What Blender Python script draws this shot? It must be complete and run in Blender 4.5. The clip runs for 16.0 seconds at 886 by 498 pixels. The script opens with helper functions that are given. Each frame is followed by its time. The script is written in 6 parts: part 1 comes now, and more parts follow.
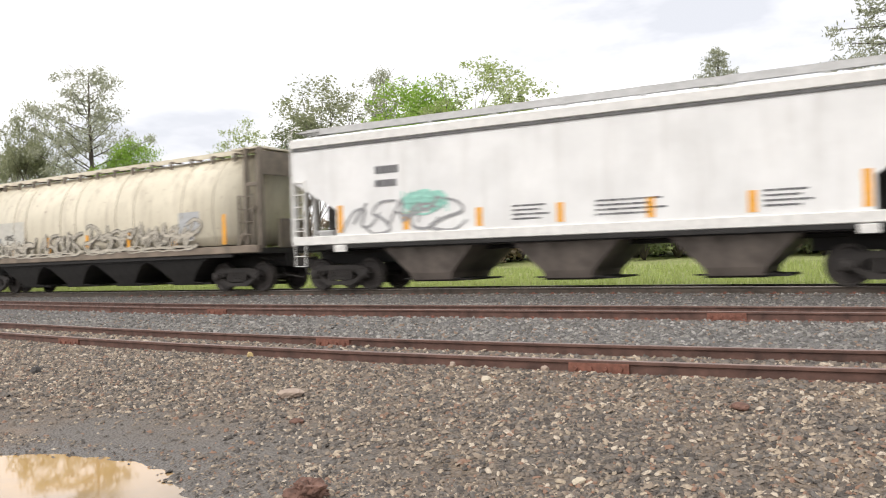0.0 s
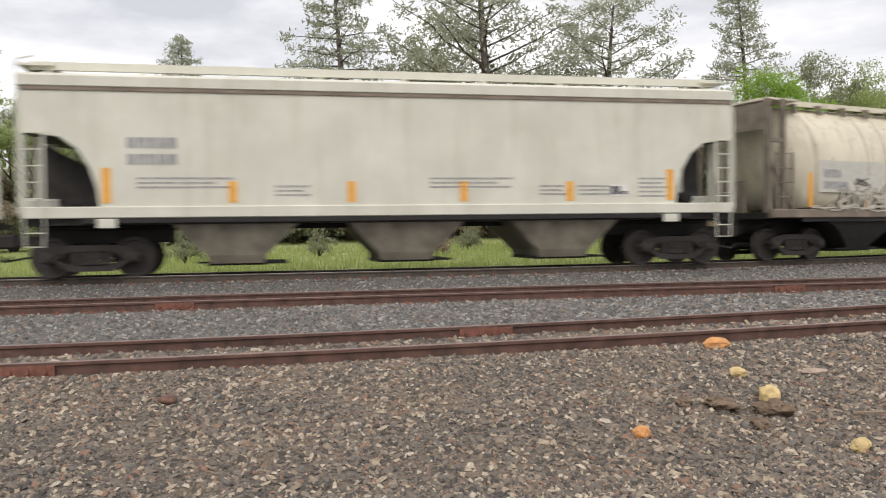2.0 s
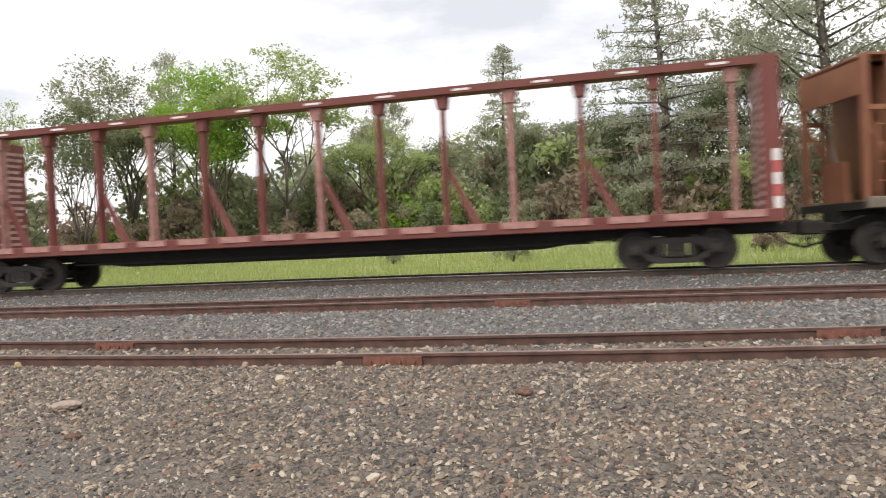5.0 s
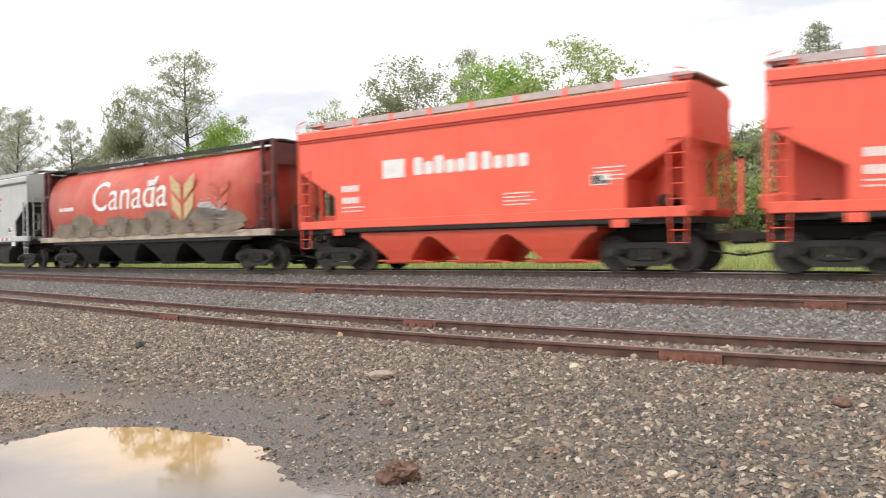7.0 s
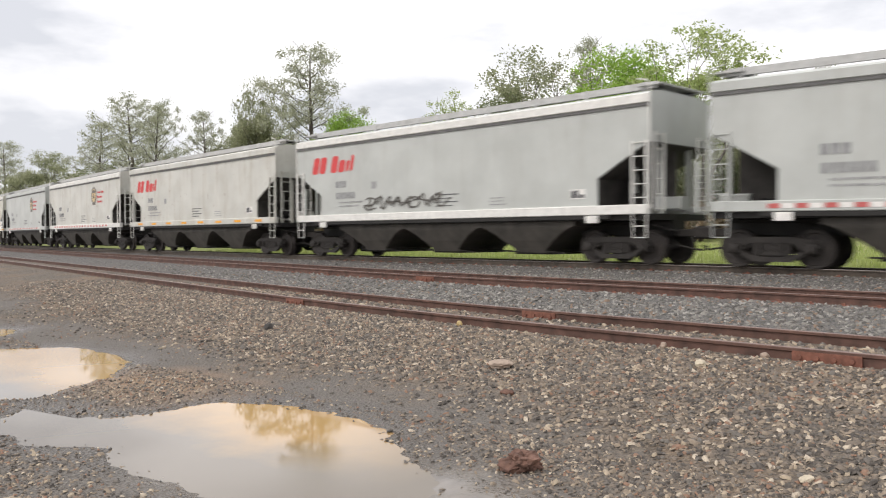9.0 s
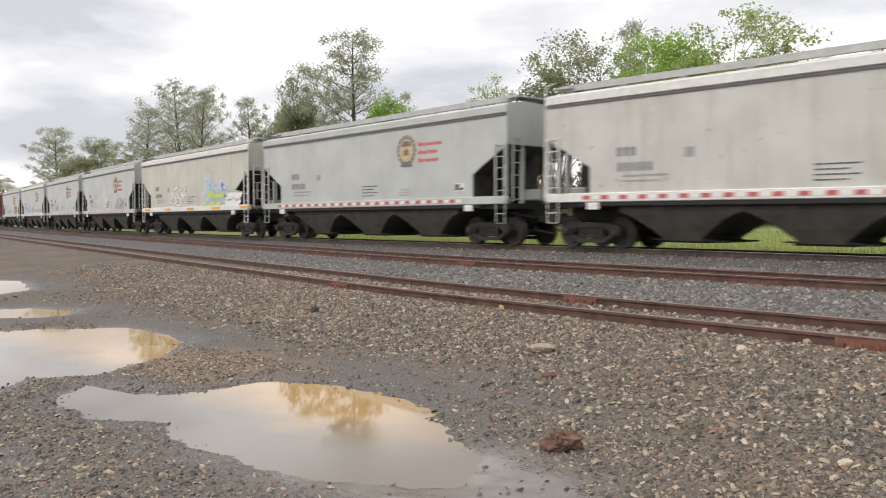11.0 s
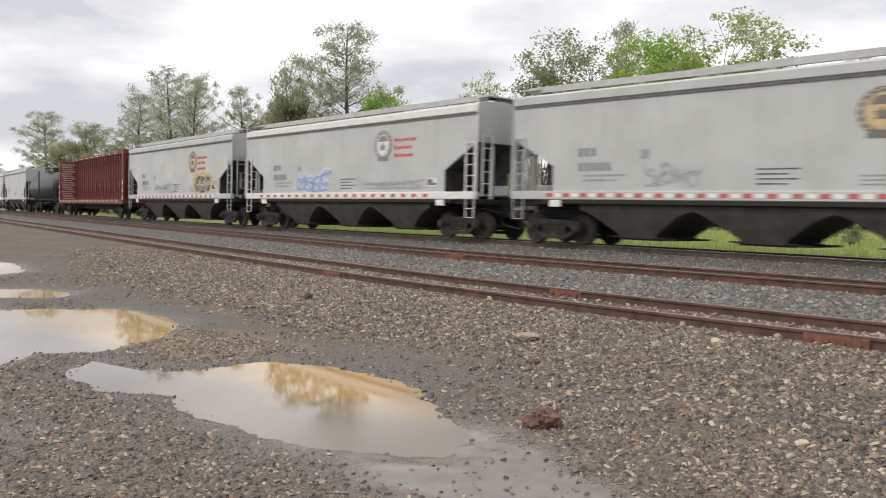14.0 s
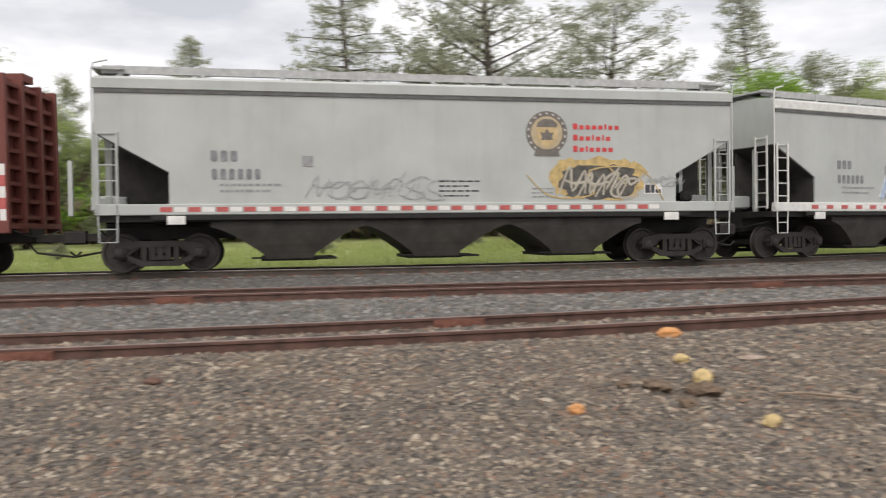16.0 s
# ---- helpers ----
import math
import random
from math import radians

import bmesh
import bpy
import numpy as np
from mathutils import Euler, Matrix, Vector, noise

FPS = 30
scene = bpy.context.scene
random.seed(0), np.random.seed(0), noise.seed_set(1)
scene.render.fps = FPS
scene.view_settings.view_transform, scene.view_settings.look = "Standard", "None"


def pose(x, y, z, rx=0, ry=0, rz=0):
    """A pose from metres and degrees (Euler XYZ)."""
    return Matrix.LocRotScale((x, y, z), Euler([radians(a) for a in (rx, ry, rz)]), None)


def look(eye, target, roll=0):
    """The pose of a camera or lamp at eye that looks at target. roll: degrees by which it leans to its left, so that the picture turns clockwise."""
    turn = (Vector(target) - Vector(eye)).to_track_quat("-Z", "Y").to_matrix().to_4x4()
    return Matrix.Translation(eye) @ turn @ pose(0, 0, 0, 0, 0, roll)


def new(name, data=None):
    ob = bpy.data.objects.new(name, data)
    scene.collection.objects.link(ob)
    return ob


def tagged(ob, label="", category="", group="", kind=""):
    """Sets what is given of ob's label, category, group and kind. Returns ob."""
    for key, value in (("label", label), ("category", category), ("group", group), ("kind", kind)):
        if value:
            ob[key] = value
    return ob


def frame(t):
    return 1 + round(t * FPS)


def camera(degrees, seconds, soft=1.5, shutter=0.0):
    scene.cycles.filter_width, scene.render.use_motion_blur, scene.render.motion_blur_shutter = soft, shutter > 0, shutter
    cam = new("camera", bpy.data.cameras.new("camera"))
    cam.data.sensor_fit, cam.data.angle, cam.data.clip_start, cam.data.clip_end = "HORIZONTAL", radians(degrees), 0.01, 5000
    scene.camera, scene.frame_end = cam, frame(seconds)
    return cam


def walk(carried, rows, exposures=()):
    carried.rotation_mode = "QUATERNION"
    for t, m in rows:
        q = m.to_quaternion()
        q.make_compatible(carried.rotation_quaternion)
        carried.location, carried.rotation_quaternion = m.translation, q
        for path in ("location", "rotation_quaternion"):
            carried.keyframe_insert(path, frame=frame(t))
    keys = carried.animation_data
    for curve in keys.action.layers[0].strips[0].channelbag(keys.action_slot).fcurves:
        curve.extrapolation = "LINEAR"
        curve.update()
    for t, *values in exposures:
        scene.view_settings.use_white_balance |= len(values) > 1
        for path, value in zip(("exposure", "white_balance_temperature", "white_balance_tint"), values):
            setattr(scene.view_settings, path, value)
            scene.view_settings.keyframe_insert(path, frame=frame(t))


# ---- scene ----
cam = camera(56.8, 16.0, soft=1.1, shutter=0.24)
# seconds, place, yaw, pitch, roll
PATH = [
    (0.0, -0.137, 0.191, 1.508, 26.62, 0.86, 1.81),
    (0.5, -0.113, 0.206, 1.496, 26.55, 1.45, 1.39),
    (1.0, 0.18, 0.26, 1.511, 12.84, 1.0, 2.2),
    (1.5, 0.279, 0.269, 1.522, -6.72, -0.59, 1.27),
    (2.0, 0.16, 0.301, 1.551, -9.39, -1.13, 1.49),
    (2.2, 0.064, 0.217, 1.586, -3.94, -0.57, 2.3),
    (2.5, -0.02, 0.136, 1.577, 6.87, -0.9, 2.06),
    (3.0, -0.144, 0.281, 1.556, 20.2, -1.02, 1.35),
    (3.2, -0.12, 0.278, 1.58, 21.66, -0.61, 1.42),
    (5.3, -0.095, 0.178, 1.568, 11.95, -0.48, 2.99),
    (5.5, -0.11, 0.161, 1.56, 17.5, -0.51, 3.2),
    (6.0, -0.147, 0.156, 1.568, 26.69, -0.46, 3.51),
    (6.5, -0.156, 0.163, 1.559, 30.58, -0.5, 3.2),
    (7.0, -0.177, 0.144, 1.566, 32.43, -0.4, 1.18),
    (7.5, -0.2, 0.114, 1.564, 36.02, -0.7, 0.75),
    (8.0, -0.211, 0.104, 1.563, 38.78, -0.56, 0.45),
    (8.5, -0.216, 0.096, 1.561, 39.81, -0.76, 0.48),
    (9.0, -0.227, 0.086, 1.56, 40.46, -0.97, 0.21),
    (9.5, -0.221, 0.064, 1.561, 40.83, -1.45, 0.24),
    (10.0, -0.215, 0.065, 1.563, 41.4, -1.61, 0.3),
    (10.2, -0.201, 0.046, 1.571, 42.57, -1.32, 0.18),
    (12.3, -0.062, -0.316, 1.546, 43.99, -3.03, -0.08),
    (12.5, -0.052, -0.358, 1.559, 44.2, -2.65, -0.72),
    (13.0, 0.043, -0.353, 1.547, 43.89, -2.58, -0.8),
    (13.5, 0.11, -0.391, 1.535, 42.45, -2.33, -1.34),
    (14.0, 0.118, -0.386, 1.539, 42.57, -2.37, -1.43),
    (14.5, 0.096, -0.388, 1.543, 38.18, -1.91, -0.96),
    (15.0, 0.091, -0.443, 1.534, 32.06, -2.23, 0.01),
    (15.5, 0.263, -0.371, 1.513, 12.57, -1.64, 2.07),
    (16.0, 0.507, -0.367, 1.518, -8.54, -1.21, 1.46),
]
EXPOSURE = [(0.0, 0.6), (0.5, 0.38), (1.0, 0.28), (1.5, 0.25), (2.0, 0.28), (2.5, 0.28), (3.0, 0.42), (5.3, 0.55), (6.0, 0.65), (7.0, 0.62), (7.5, 0.48), (8.0, 0.50), (9.0, 0.44), (10.0, 0.34), (12.5, 0.25), (14.5, 0.24), (16.0, 0.24)]
walk(cam, [(t, pose(x, y, z, 90 + p, r, yw)) for t, x, y, z, yw, p, r in PATH], exposures=[(t, stops + 0.09, 6600, 13) for t, stops in EXPOSURE])

# ---- light: bright overcast sky with grey cloud banks, one very soft sun ----
SUN_EL, SUN_AZ = radians(48), radians(200)
world = bpy.data.worlds.new("overcast")
scene.world = world
world.use_nodes = True
wn, wl = world.node_tree.nodes, world.node_tree.links
wn.clear()
w_out = wn.new("ShaderNodeOutputWorld")
w_bg = wn.new("ShaderNodeBackground")
w_sky = wn.new("ShaderNodeTexSky")
w_sky.sky_type = "NISHITA"
w_sky.sun_disc = False
w_sky.sun_elevation, w_sky.sun_rotation = SUN_EL, SUN_AZ
w_sky.air_density, w_sky.dust_density = 1.0, 3.0
w_tc = wn.new("ShaderNodeTexCoord")
w_map = wn.new("ShaderNodeMapping")
w_map.inputs["Scale"].default_value = (1.3, 1.3, 4.0)
w_map.inputs["Location"].default_value = (0.35, 0.1, 0.0)
w_noise = wn.new("ShaderNodeTexNoise")
w_noise.inputs["Scale"].default_value = 2.2
w_noise.inputs["Detail"].default_value = 6.0
w_noise.inputs["Roughness"].default_value = 0.52
w_ramp = wn.new("ShaderNodeValToRGB")
w_ramp.color_ramp.elements[0].position, w_ramp.color_ramp.elements[0].color = 0.38, (5.4, 5.65, 6.0, 1)
w_ramp.color_ramp.elements[1].position, w_ramp.color_ramp.elements[1].color = 0.60, (9.9, 9.95, 9.95, 1)
w_mix = wn.new("ShaderNodeMix")
w_mix.data_type = "RGBA"
w_mix.inputs["Factor"].default_value = 0.93
wl.new(w_tc.outputs["Generated"], w_map.inputs["Vector"])
wl.new(w_map.outputs["Vector"], w_noise.inputs["Vector"])
wl.new(w_noise.outputs["Fac"], w_ramp.inputs["Fac"])
wl.new(w_sky.outputs["Color"], w_mix.inputs[6])
wl.new(w_ramp.outputs["Color"], w_mix.inputs[7])
wl.new(w_mix.outputs[2], w_bg.inputs["Color"])
w_bg.inputs["Strength"].default_value = 0.1
wl.new(w_bg.outputs["Background"], w_out.inputs["Surface"])

sun_data = bpy.data.lights.new("sun", "SUN")
sun_data.energy, sun_data.angle, sun_data.color = 1.2, radians(45), (1.0, 0.97, 0.92)
sun = new("sun", sun_data)
sun.matrix_world = look((-20, -40, 60), (-6, 10, 0))

# ---- materials ----
def nodes_of(name):
    m = bpy.data.materials.new(name)
    m.use_nodes = True
    n, l = m.node_tree.nodes, m.node_tree.links
    return m, n, l, n["Principled BSDF"]


def mixed(n, l, fac, a, b):
    """A colour mix of a and b (sockets or colours) by the socket or number fac."""
    x = n.new("ShaderNodeMix")
    x.data_type = "RGBA"
    for sock, val in ((x.inputs[0], fac), (x.inputs[6], a), (x.inputs[7], b)):
        if isinstance(val, (int, float)):
            sock.default_value = val
        elif isinstance(val, tuple):
            sock.default_value = (*val[:3], 1)
        else:
            l.new(val, sock)
    return x.outputs[2]


def noise_fac(n, l, scale, lo, hi, detail=4.0, stretch=(1, 1, 1), coord="Object", rough=0.55):
    tc = n.new("ShaderNodeTexCoord")
    mp = n.new("ShaderNodeMapping")
    mp.inputs["Scale"].default_value = stretch
    tx = n.new("ShaderNodeTexNoise")
    tx.inputs["Scale"].default_value, tx.inputs["Detail"].default_value = scale, detail
    tx.inputs["Roughness"].default_value = rough
    rg = n.new("ShaderNodeMapRange")
    rg.inputs["From Min"].default_value, rg.inputs["From Max"].default_value = lo, hi
    l.new(tc.outputs[coord], mp.inputs["Vector"])
    l.new(mp.outputs["Vector"], tx.inputs["Vector"])
    l.new(tx.outputs["Fac"], rg.inputs["Value"])
    return rg.outputs["Result"]


def bump(n, l, bsdf, height, strength, dist):
    b = n.new("ShaderNodeBump")
    b.inputs["Strength"].default_value, b.inputs["Distance"].default_value = strength, dist
    l.new(height, b.inputs["Height"])
    l.new(b.outputs["Normal"], bsdf.inputs["Normal"])


def paint(name, col, dirt=(0.16, 0.13, 0.10), amount=0.5, rough=0.45, rust=0.0, fade=None):
    """Weathered car paint: run-down streaks, broad grime and small rust spots."""
    m, n, l, b = nodes_of(name)
    fade = fade or tuple(min(1, c * 1.12 + 0.03) for c in col)
    c0 = mixed(n, l, noise_fac(n, l, 0.7, 0.35, 0.7), col, fade)
    streak = noise_fac(n, l, 2.6, 0.52, 0.85, 5, (1.6, 1.6, 0.16))
    sm = n.new("ShaderNodeMath")
    sm.operation = "MULTIPLY"
    sm.inputs[1].default_value = amount
    l.new(streak, sm.inputs[0])
    c1 = mixed(n, l, sm.outputs[0], c0, dirt)
    grime = noise_fac(n, l, 1.1, 0.5, 0.85, 6)
    gm = n.new("ShaderNodeMath")
    gm.operation = "MULTIPLY"
    gm.inputs[1].default_value = amount * 0.6
    l.new(grime, gm.inputs[0])
    c2 = mixed(n, l, gm.outputs[0], c1, dirt)
    if rust:
        c2 = mixed(n, l, noise_fac(n, l, 5.0, 0.70 - 0.25 * rust, 0.78, 6), c2, (0.17, 0.07, 0.035))
    l.new(c2, b.inputs["Base Color"])
    b.inputs["Roughness"].default_value = rough
    bump(n, l, b, noise_fac(n, l, 1.6, 0, 1, 3), 0.12, 0.03)
    return m


def plain(name, col, rough=0.6, metal=0.0, vary=0.25, scale=6.0, bumpy=0.15):
    m, n, l, b = nodes_of(name)
    dark = tuple(c * (1 - vary) for c in col)
    light = tuple(min(1, c * (1 + vary)) for c in col)
    l.new(mixed(n, l, noise_fac(n, l, scale, 0.3, 0.7, 6), dark, light), b.inputs["Base Color"])
    b.inputs["Roughness"].default_value, b.inputs["Metallic"].default_value = rough, metal
    bump(n, l, b, noise_fac(n, l, scale * 6, 0, 1, 4), bumpy, 0.01)
    return m


def leafy(name, col, col2):
    m, n, l, b = nodes_of(name)
    g = n.new("ShaderNodeNewGeometry")
    l.new(mixed(n, l, g.outputs["Random Per Island"], col, col2), b.inputs["Base Color"])
    b.inputs["Roughness"].default_value = 0.6
    t = n.new("ShaderNodeBsdfTranslucent")
    t.inputs["Color"].default_value = (*[min(1, c * 1.3) for c in col2], 1)
    x = n.new("ShaderNodeMixShader")
    x.inputs[0].default_value = 0.5
    l.new(b.outputs[0], x.inputs[1])
    l.new(t.outputs[0], x.inputs[2])
    l.new(x.outputs[0], n["Material Output"].inputs["Surface"])
    return m


def stone_mat(name, cols, rough=0.75):
    """Loose stones: each takes its own colour."""
    m, n, l, b = nodes_of(name)
    g = n.new("ShaderNodeNewGeometry")
    r = n.new("ShaderNodeValToRGB")
    r.color_ramp.interpolation = "CONSTANT"
    while len(r.color_ramp.elements) < len(cols):
        r.color_ramp.elements.new(1.0)
    for i, (p, c) in enumerate(cols):
        r.color_ramp.elements[i].position, r.color_ramp.elements[i].color = p, (*c, 1)
    l.new(g.outputs["Random Per Island"], r.inputs["Fac"])
    l.new(mixed(n, l, noise_fac(n, l, 45, 0.45, 0.85), r.outputs["Color"], (0.16, 0.135, 0.11)), b.inputs["Base Color"])
    b.inputs["Roughness"].default_value = rough
    return m


GREY = paint("grey_hopper_paint", (0.445, 0.46, 0.435), (0.30, 0.28, 0.24), 0.25)
TAN_GREY = paint("tan_grey_hopper_paint", (0.50, 0.49, 0.42), (0.32, 0.27, 0.19), 0.45)
GREY_OLD = paint("worn_grey_hopper_paint", (0.52, 0.515, 0.47), (0.31, 0.25, 0.17), 0.55, rust=0.2)
WHITE = paint("white_hopper_paint", (0.72, 0.72, 0.70), (0.36, 0.33, 0.28), 0.3)
CREAM = paint("cream_hopper_paint", (0.59, 0.58, 0.49), (0.36, 0.31, 0.21), 0.4)
BEIGE = paint("beige_hopper_paint", (0.62, 0.57, 0.44), (0.27, 0.21, 0.14), 0.65, rust=0.25)
RED = paint("bright_red_paint", (0.86, 0.125, 0.07), (0.60, 0.07, 0.04), 0.25, fade=(0.88, 0.15, 0.09))
RED_OLD = paint("faded_dark_red_paint", (0.54, 0.065, 0.045), (0.15, 0.09, 0.06), 0.6, fade=(0.60, 0.16, 0.10))
# red cars' version of the shadow strip under the top chord
RED_SHADE = plain("dark_red_chord_shadow", (0.42, 0.04, 0.025), 0.6, vary=0.2)
SILL_TAN = plain("tan_dirt_on_sill", (0.42, 0.35, 0.27), 0.85, vary=0.3, scale=2)
SOOT_RED = plain("sooty_red_end_frame", (0.13, 0.05, 0.045), 0.8, vary=0.5, scale=2)
WHEAT_RED = plain("faded_red_mark", (0.55, 0.13, 0.08), 0.6, vary=0.25)
RUST = paint("rust_brown_paint", (0.24, 0.09, 0.045), (0.10, 0.06, 0.04), 0.6, rough=0.7, fade=(0.32, 0.14, 0.07))
OXIDE = paint("oxide_red_paint", (0.15, 0.032, 0.024), (0.09, 0.05, 0.04), 0.5, rough=0.65, fade=(0.20, 0.065, 0.05))
TANK_DULL = paint("weathered_tank_paint", (0.007, 0.007, 0.008), (0.03, 0.027, 0.024), 0.3, rough=0.14, fade=(0.012, 0.012, 0.012))
TANK_DULL.node_tree.nodes["Principled BSDF"].inputs["IOR"].default_value = 2.1
TANK_BLACK = paint("black_tank_paint", (0.012, 0.012, 0.013), (0.05, 0.045, 0.04), 0.3, rough=0.42, fade=(0.02, 0.02, 0.02))
SIDE_WHITE = plain("chalky_white_paint", (0.72, 0.71, 0.67), 0.6, vary=0.12)
DARK = plain("grimy_black_steel", (0.015, 0.0135, 0.012), 0.7, vary=0.4, scale=4)
TRUCK = plain("greasy_truck_steel", (0.027, 0.023, 0.020), 0.75, vary=0.4, scale=5)
WHEEL = plain("dusty_wheel_steel", (0.040, 0.033, 0.029), 0.65, vary=0.35, scale=5)
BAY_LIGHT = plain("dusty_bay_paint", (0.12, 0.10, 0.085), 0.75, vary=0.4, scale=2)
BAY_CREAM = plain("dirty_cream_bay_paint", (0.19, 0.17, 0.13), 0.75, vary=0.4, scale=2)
# dirty paint, darkened further to carry the shade under the cars
BAY_GREY = plain("dirty_shaded_bay_paint", (0.058, 0.052, 0.044), 0.75, vary=0.4, scale=2)
# near-black puts the shade of the car-end recess into the sheet colour
SLOPE = plain("shaded_slope_sheet", (0.055, 0.050, 0.045), 0.8, vary=0.4, scale=2)
ROOF = plain("galvanised_walkway", (0.42, 0.42, 0.41), 0.6, 0.0, vary=0.2)
ROOF_DARK = plain("black_roof_walkway", (0.03, 0.03, 0.03), 0.7)
# dark grey that paints the shadow below the top chord
CHORD_SHADOW = plain("chord_shadow_grey", (0.12, 0.12, 0.115), 0.7)
INK = plain("black_lettering", (0.06, 0.06, 0.065), 0.6, vary=0.3)
INK_GREY = plain("faded_lettering", (0.30, 0.30, 0.30), 0.6, vary=0.3)
INK_RED = plain("red_lettering", (0.62, 0.06, 0.06), 0.6, vary=0.15)
INK_WHITE = plain("white_lettering", (0.78, 0.76, 0.72), 0.6, vary=0.1)
INK_ORANGE = plain("orange_lettering", (0.80, 0.27, 0.05), 0.6, vary=0.15)
YELLOW = plain("yellow_reflector", (0.78, 0.36, 0.03), 0.5, vary=0.15)
CAUTION = plain("yellow_caution_plate", (0.75, 0.58, 0.05), 0.5, vary=0.15)
REFL_RED = plain("red_reflector", (0.50, 0.11, 0.10), 0.5, vary=0.25)
GOLD = plain("gold_emblem", (0.58, 0.43, 0.22), 0.6, vary=0.2)
SPRAY_BLUE = plain("blue_spray", (0.28, 0.36, 0.52), 0.6, vary=0.3)
SPRAY_TEAL = plain("teal_spray", (0.28, 0.55, 0.46), 0.6, vary=0.3)
SPRAY_GREEN = plain("pale_green_spray", (0.50, 0.62, 0.40), 0.6, vary=0.3)
SPRAY_DARK = plain("dark_spray", (0.10, 0.092, 0.08), 0.6, vary=0.5)
INK_SOFT = plain("worn_black_lettering", (0.22, 0.22, 0.225), 0.6, vary=0.3)
EMBLEM_GOLD = plain("faded_gold_emblem", (0.50, 0.40, 0.25), 0.6, vary=0.15)
EMBLEM_INK = plain("faded_emblem_ink", (0.17, 0.15, 0.13), 0.6, vary=0.25)
EMBLEM_PALE = plain("pale_emblem", (0.56, 0.54, 0.49), 0.6, vary=0.1)
FAINT_PATCH = plain("faint_grey_patch", (0.53, 0.515, 0.45), 0.6, vary=0.1)
GRIMY_END = plain("grimy_end_frame", (0.19, 0.16, 0.125), 0.75, vary=0.3, scale=3)
RIB_DIRT = plain("dirt_in_rib_seam", (0.37, 0.32, 0.235), 0.8, vary=0.3, scale=3)
YELLOW_HALO = plain("faded_yellow_spray", (0.55, 0.40, 0.17), 0.6, vary=0.3)
CHROME_SPRAY = plain("chrome_grey_spray", (0.46, 0.42, 0.34), 0.55, vary=0.3)
PALE_BLUE = plain("pale_blue_spray", (0.42, 0.52, 0.66), 0.6, vary=0.3)
LIME_SPRAY = plain("lime_spray", (0.55, 0.60, 0.16), 0.6, vary=0.3)
FAINT_INK = plain("faint_grey_spray", (0.385, 0.395, 0.38), 0.6, vary=0.2)
GREY_PATCH = plain("grey_patch_paint", (0.42, 0.43, 0.43), 0.6, vary=0.12)
MUDDY = plain("dried_grey_mud", (0.21, 0.17, 0.13), 0.85, vary=0.3, scale=2)
RAIL_SIDE = plain("rusty_rail", (0.105, 0.055, 0.041), 0.75, vary=0.45, scale=5)
RAIL_TOP = plain("rail_head_steel", (0.28, 0.25, 0.24), 0.35, 0.7, vary=0.2)
RAIL_TOP_DULL = plain("dull_rail_head", (0.22, 0.15, 0.13), 0.45, 0.3, vary=0.3)
JOINT = plain("bright_rust_plate", (0.19, 0.078, 0.052), 0.8, vary=0.4, scale=12)
RAIL_MAIN = plain("brown_main_rail", (0.072, 0.056, 0.042), 0.7, vary=0.35, scale=5)
TIE = plain("weathered_tie_wood", (0.085, 0.062, 0.048), 0.9, vary=0.4, scale=9)
BARK = plain("pine_bark", (0.125, 0.105, 0.09), 0.9, vary=0.4, scale=3, bumpy=0.5)
PINE = leafy("grey_pine_needles", (0.18, 0.2, 0.14), (0.41, 0.42, 0.315))
OAK = leafy("grey_oak_leaves", (0.165, 0.185, 0.11), (0.34, 0.355, 0.22))
BRIGHT = leafy("spring_leaves", (0.17, 0.30, 0.04), (0.32, 0.46, 0.09))
YELLOWISH = leafy("yellow_green_leaves", (0.21, 0.27, 0.09), (0.40, 0.46, 0.20))
DARKLEAF = leafy("dark_brush_leaves", (0.09, 0.12, 0.055), (0.21, 0.24, 0.12))
DRYBRUSH = leafy("dry_brush_twigs", (0.22, 0.17, 0.12), (0.36, 0.29, 0.21))
GRASS = leafy("spring_grass", (0.25, 0.32, 0.085), (0.42, 0.47, 0.18))
BALLAST = stone_mat("grey_ballast_stone", [(0, (0.17, 0.163, 0.15)), (0.25, (0.25, 0.24, 0.215)), (0.5, (0.08, 0.076, 0.07)), (0.72, (0.36, 0.345, 0.315)), (0.82, (0.13, 0.125, 0.112)), (0.92, (0.24, 0.165, 0.115))])
GRAVEL = stone_mat("mixed_gravel_stone", [(0, (0.185, 0.15, 0.118)), (0.2, (0.27, 0.215, 0.158)), (0.4, (0.062, 0.053, 0.045)), (0.62, (0.42, 0.34, 0.245)), (0.73, (0.25, 0.145, 0.095)), (0.80, (0.145, 0.13, 0.113)), (0.955, (0.52, 0.44, 0.34))])
ROCK_RED = plain("red_brown_lava_rock", (0.15, 0.082, 0.060), 0.9, vary=0.5, scale=14, bumpy=0.6)
ROCK_PALE = plain("pale_flat_stone", (0.36, 0.28, 0.22), 0.8, vary=0.2, scale=9)
ROCK_YELLOW = plain("yellow_sandstone", (0.56, 0.42, 0.20), 0.8, vary=0.25, scale=12)
ROCK_CREAM = plain("cream_stone", (0.52, 0.45, 0.34), 0.8, vary=0.2, scale=12)
ROCK_ORANGE = plain("orange_sandstone", (0.60, 0.29, 0.11), 0.8, vary=0.2, scale=12)
ROCK_DARK = plain("dark_basalt", (0.07, 0.065, 0.06), 0.85, vary=0.3, scale=10)
STICK = plain("dry_stick", (0.28, 0.21, 0.15), 0.9, vary=0.3)


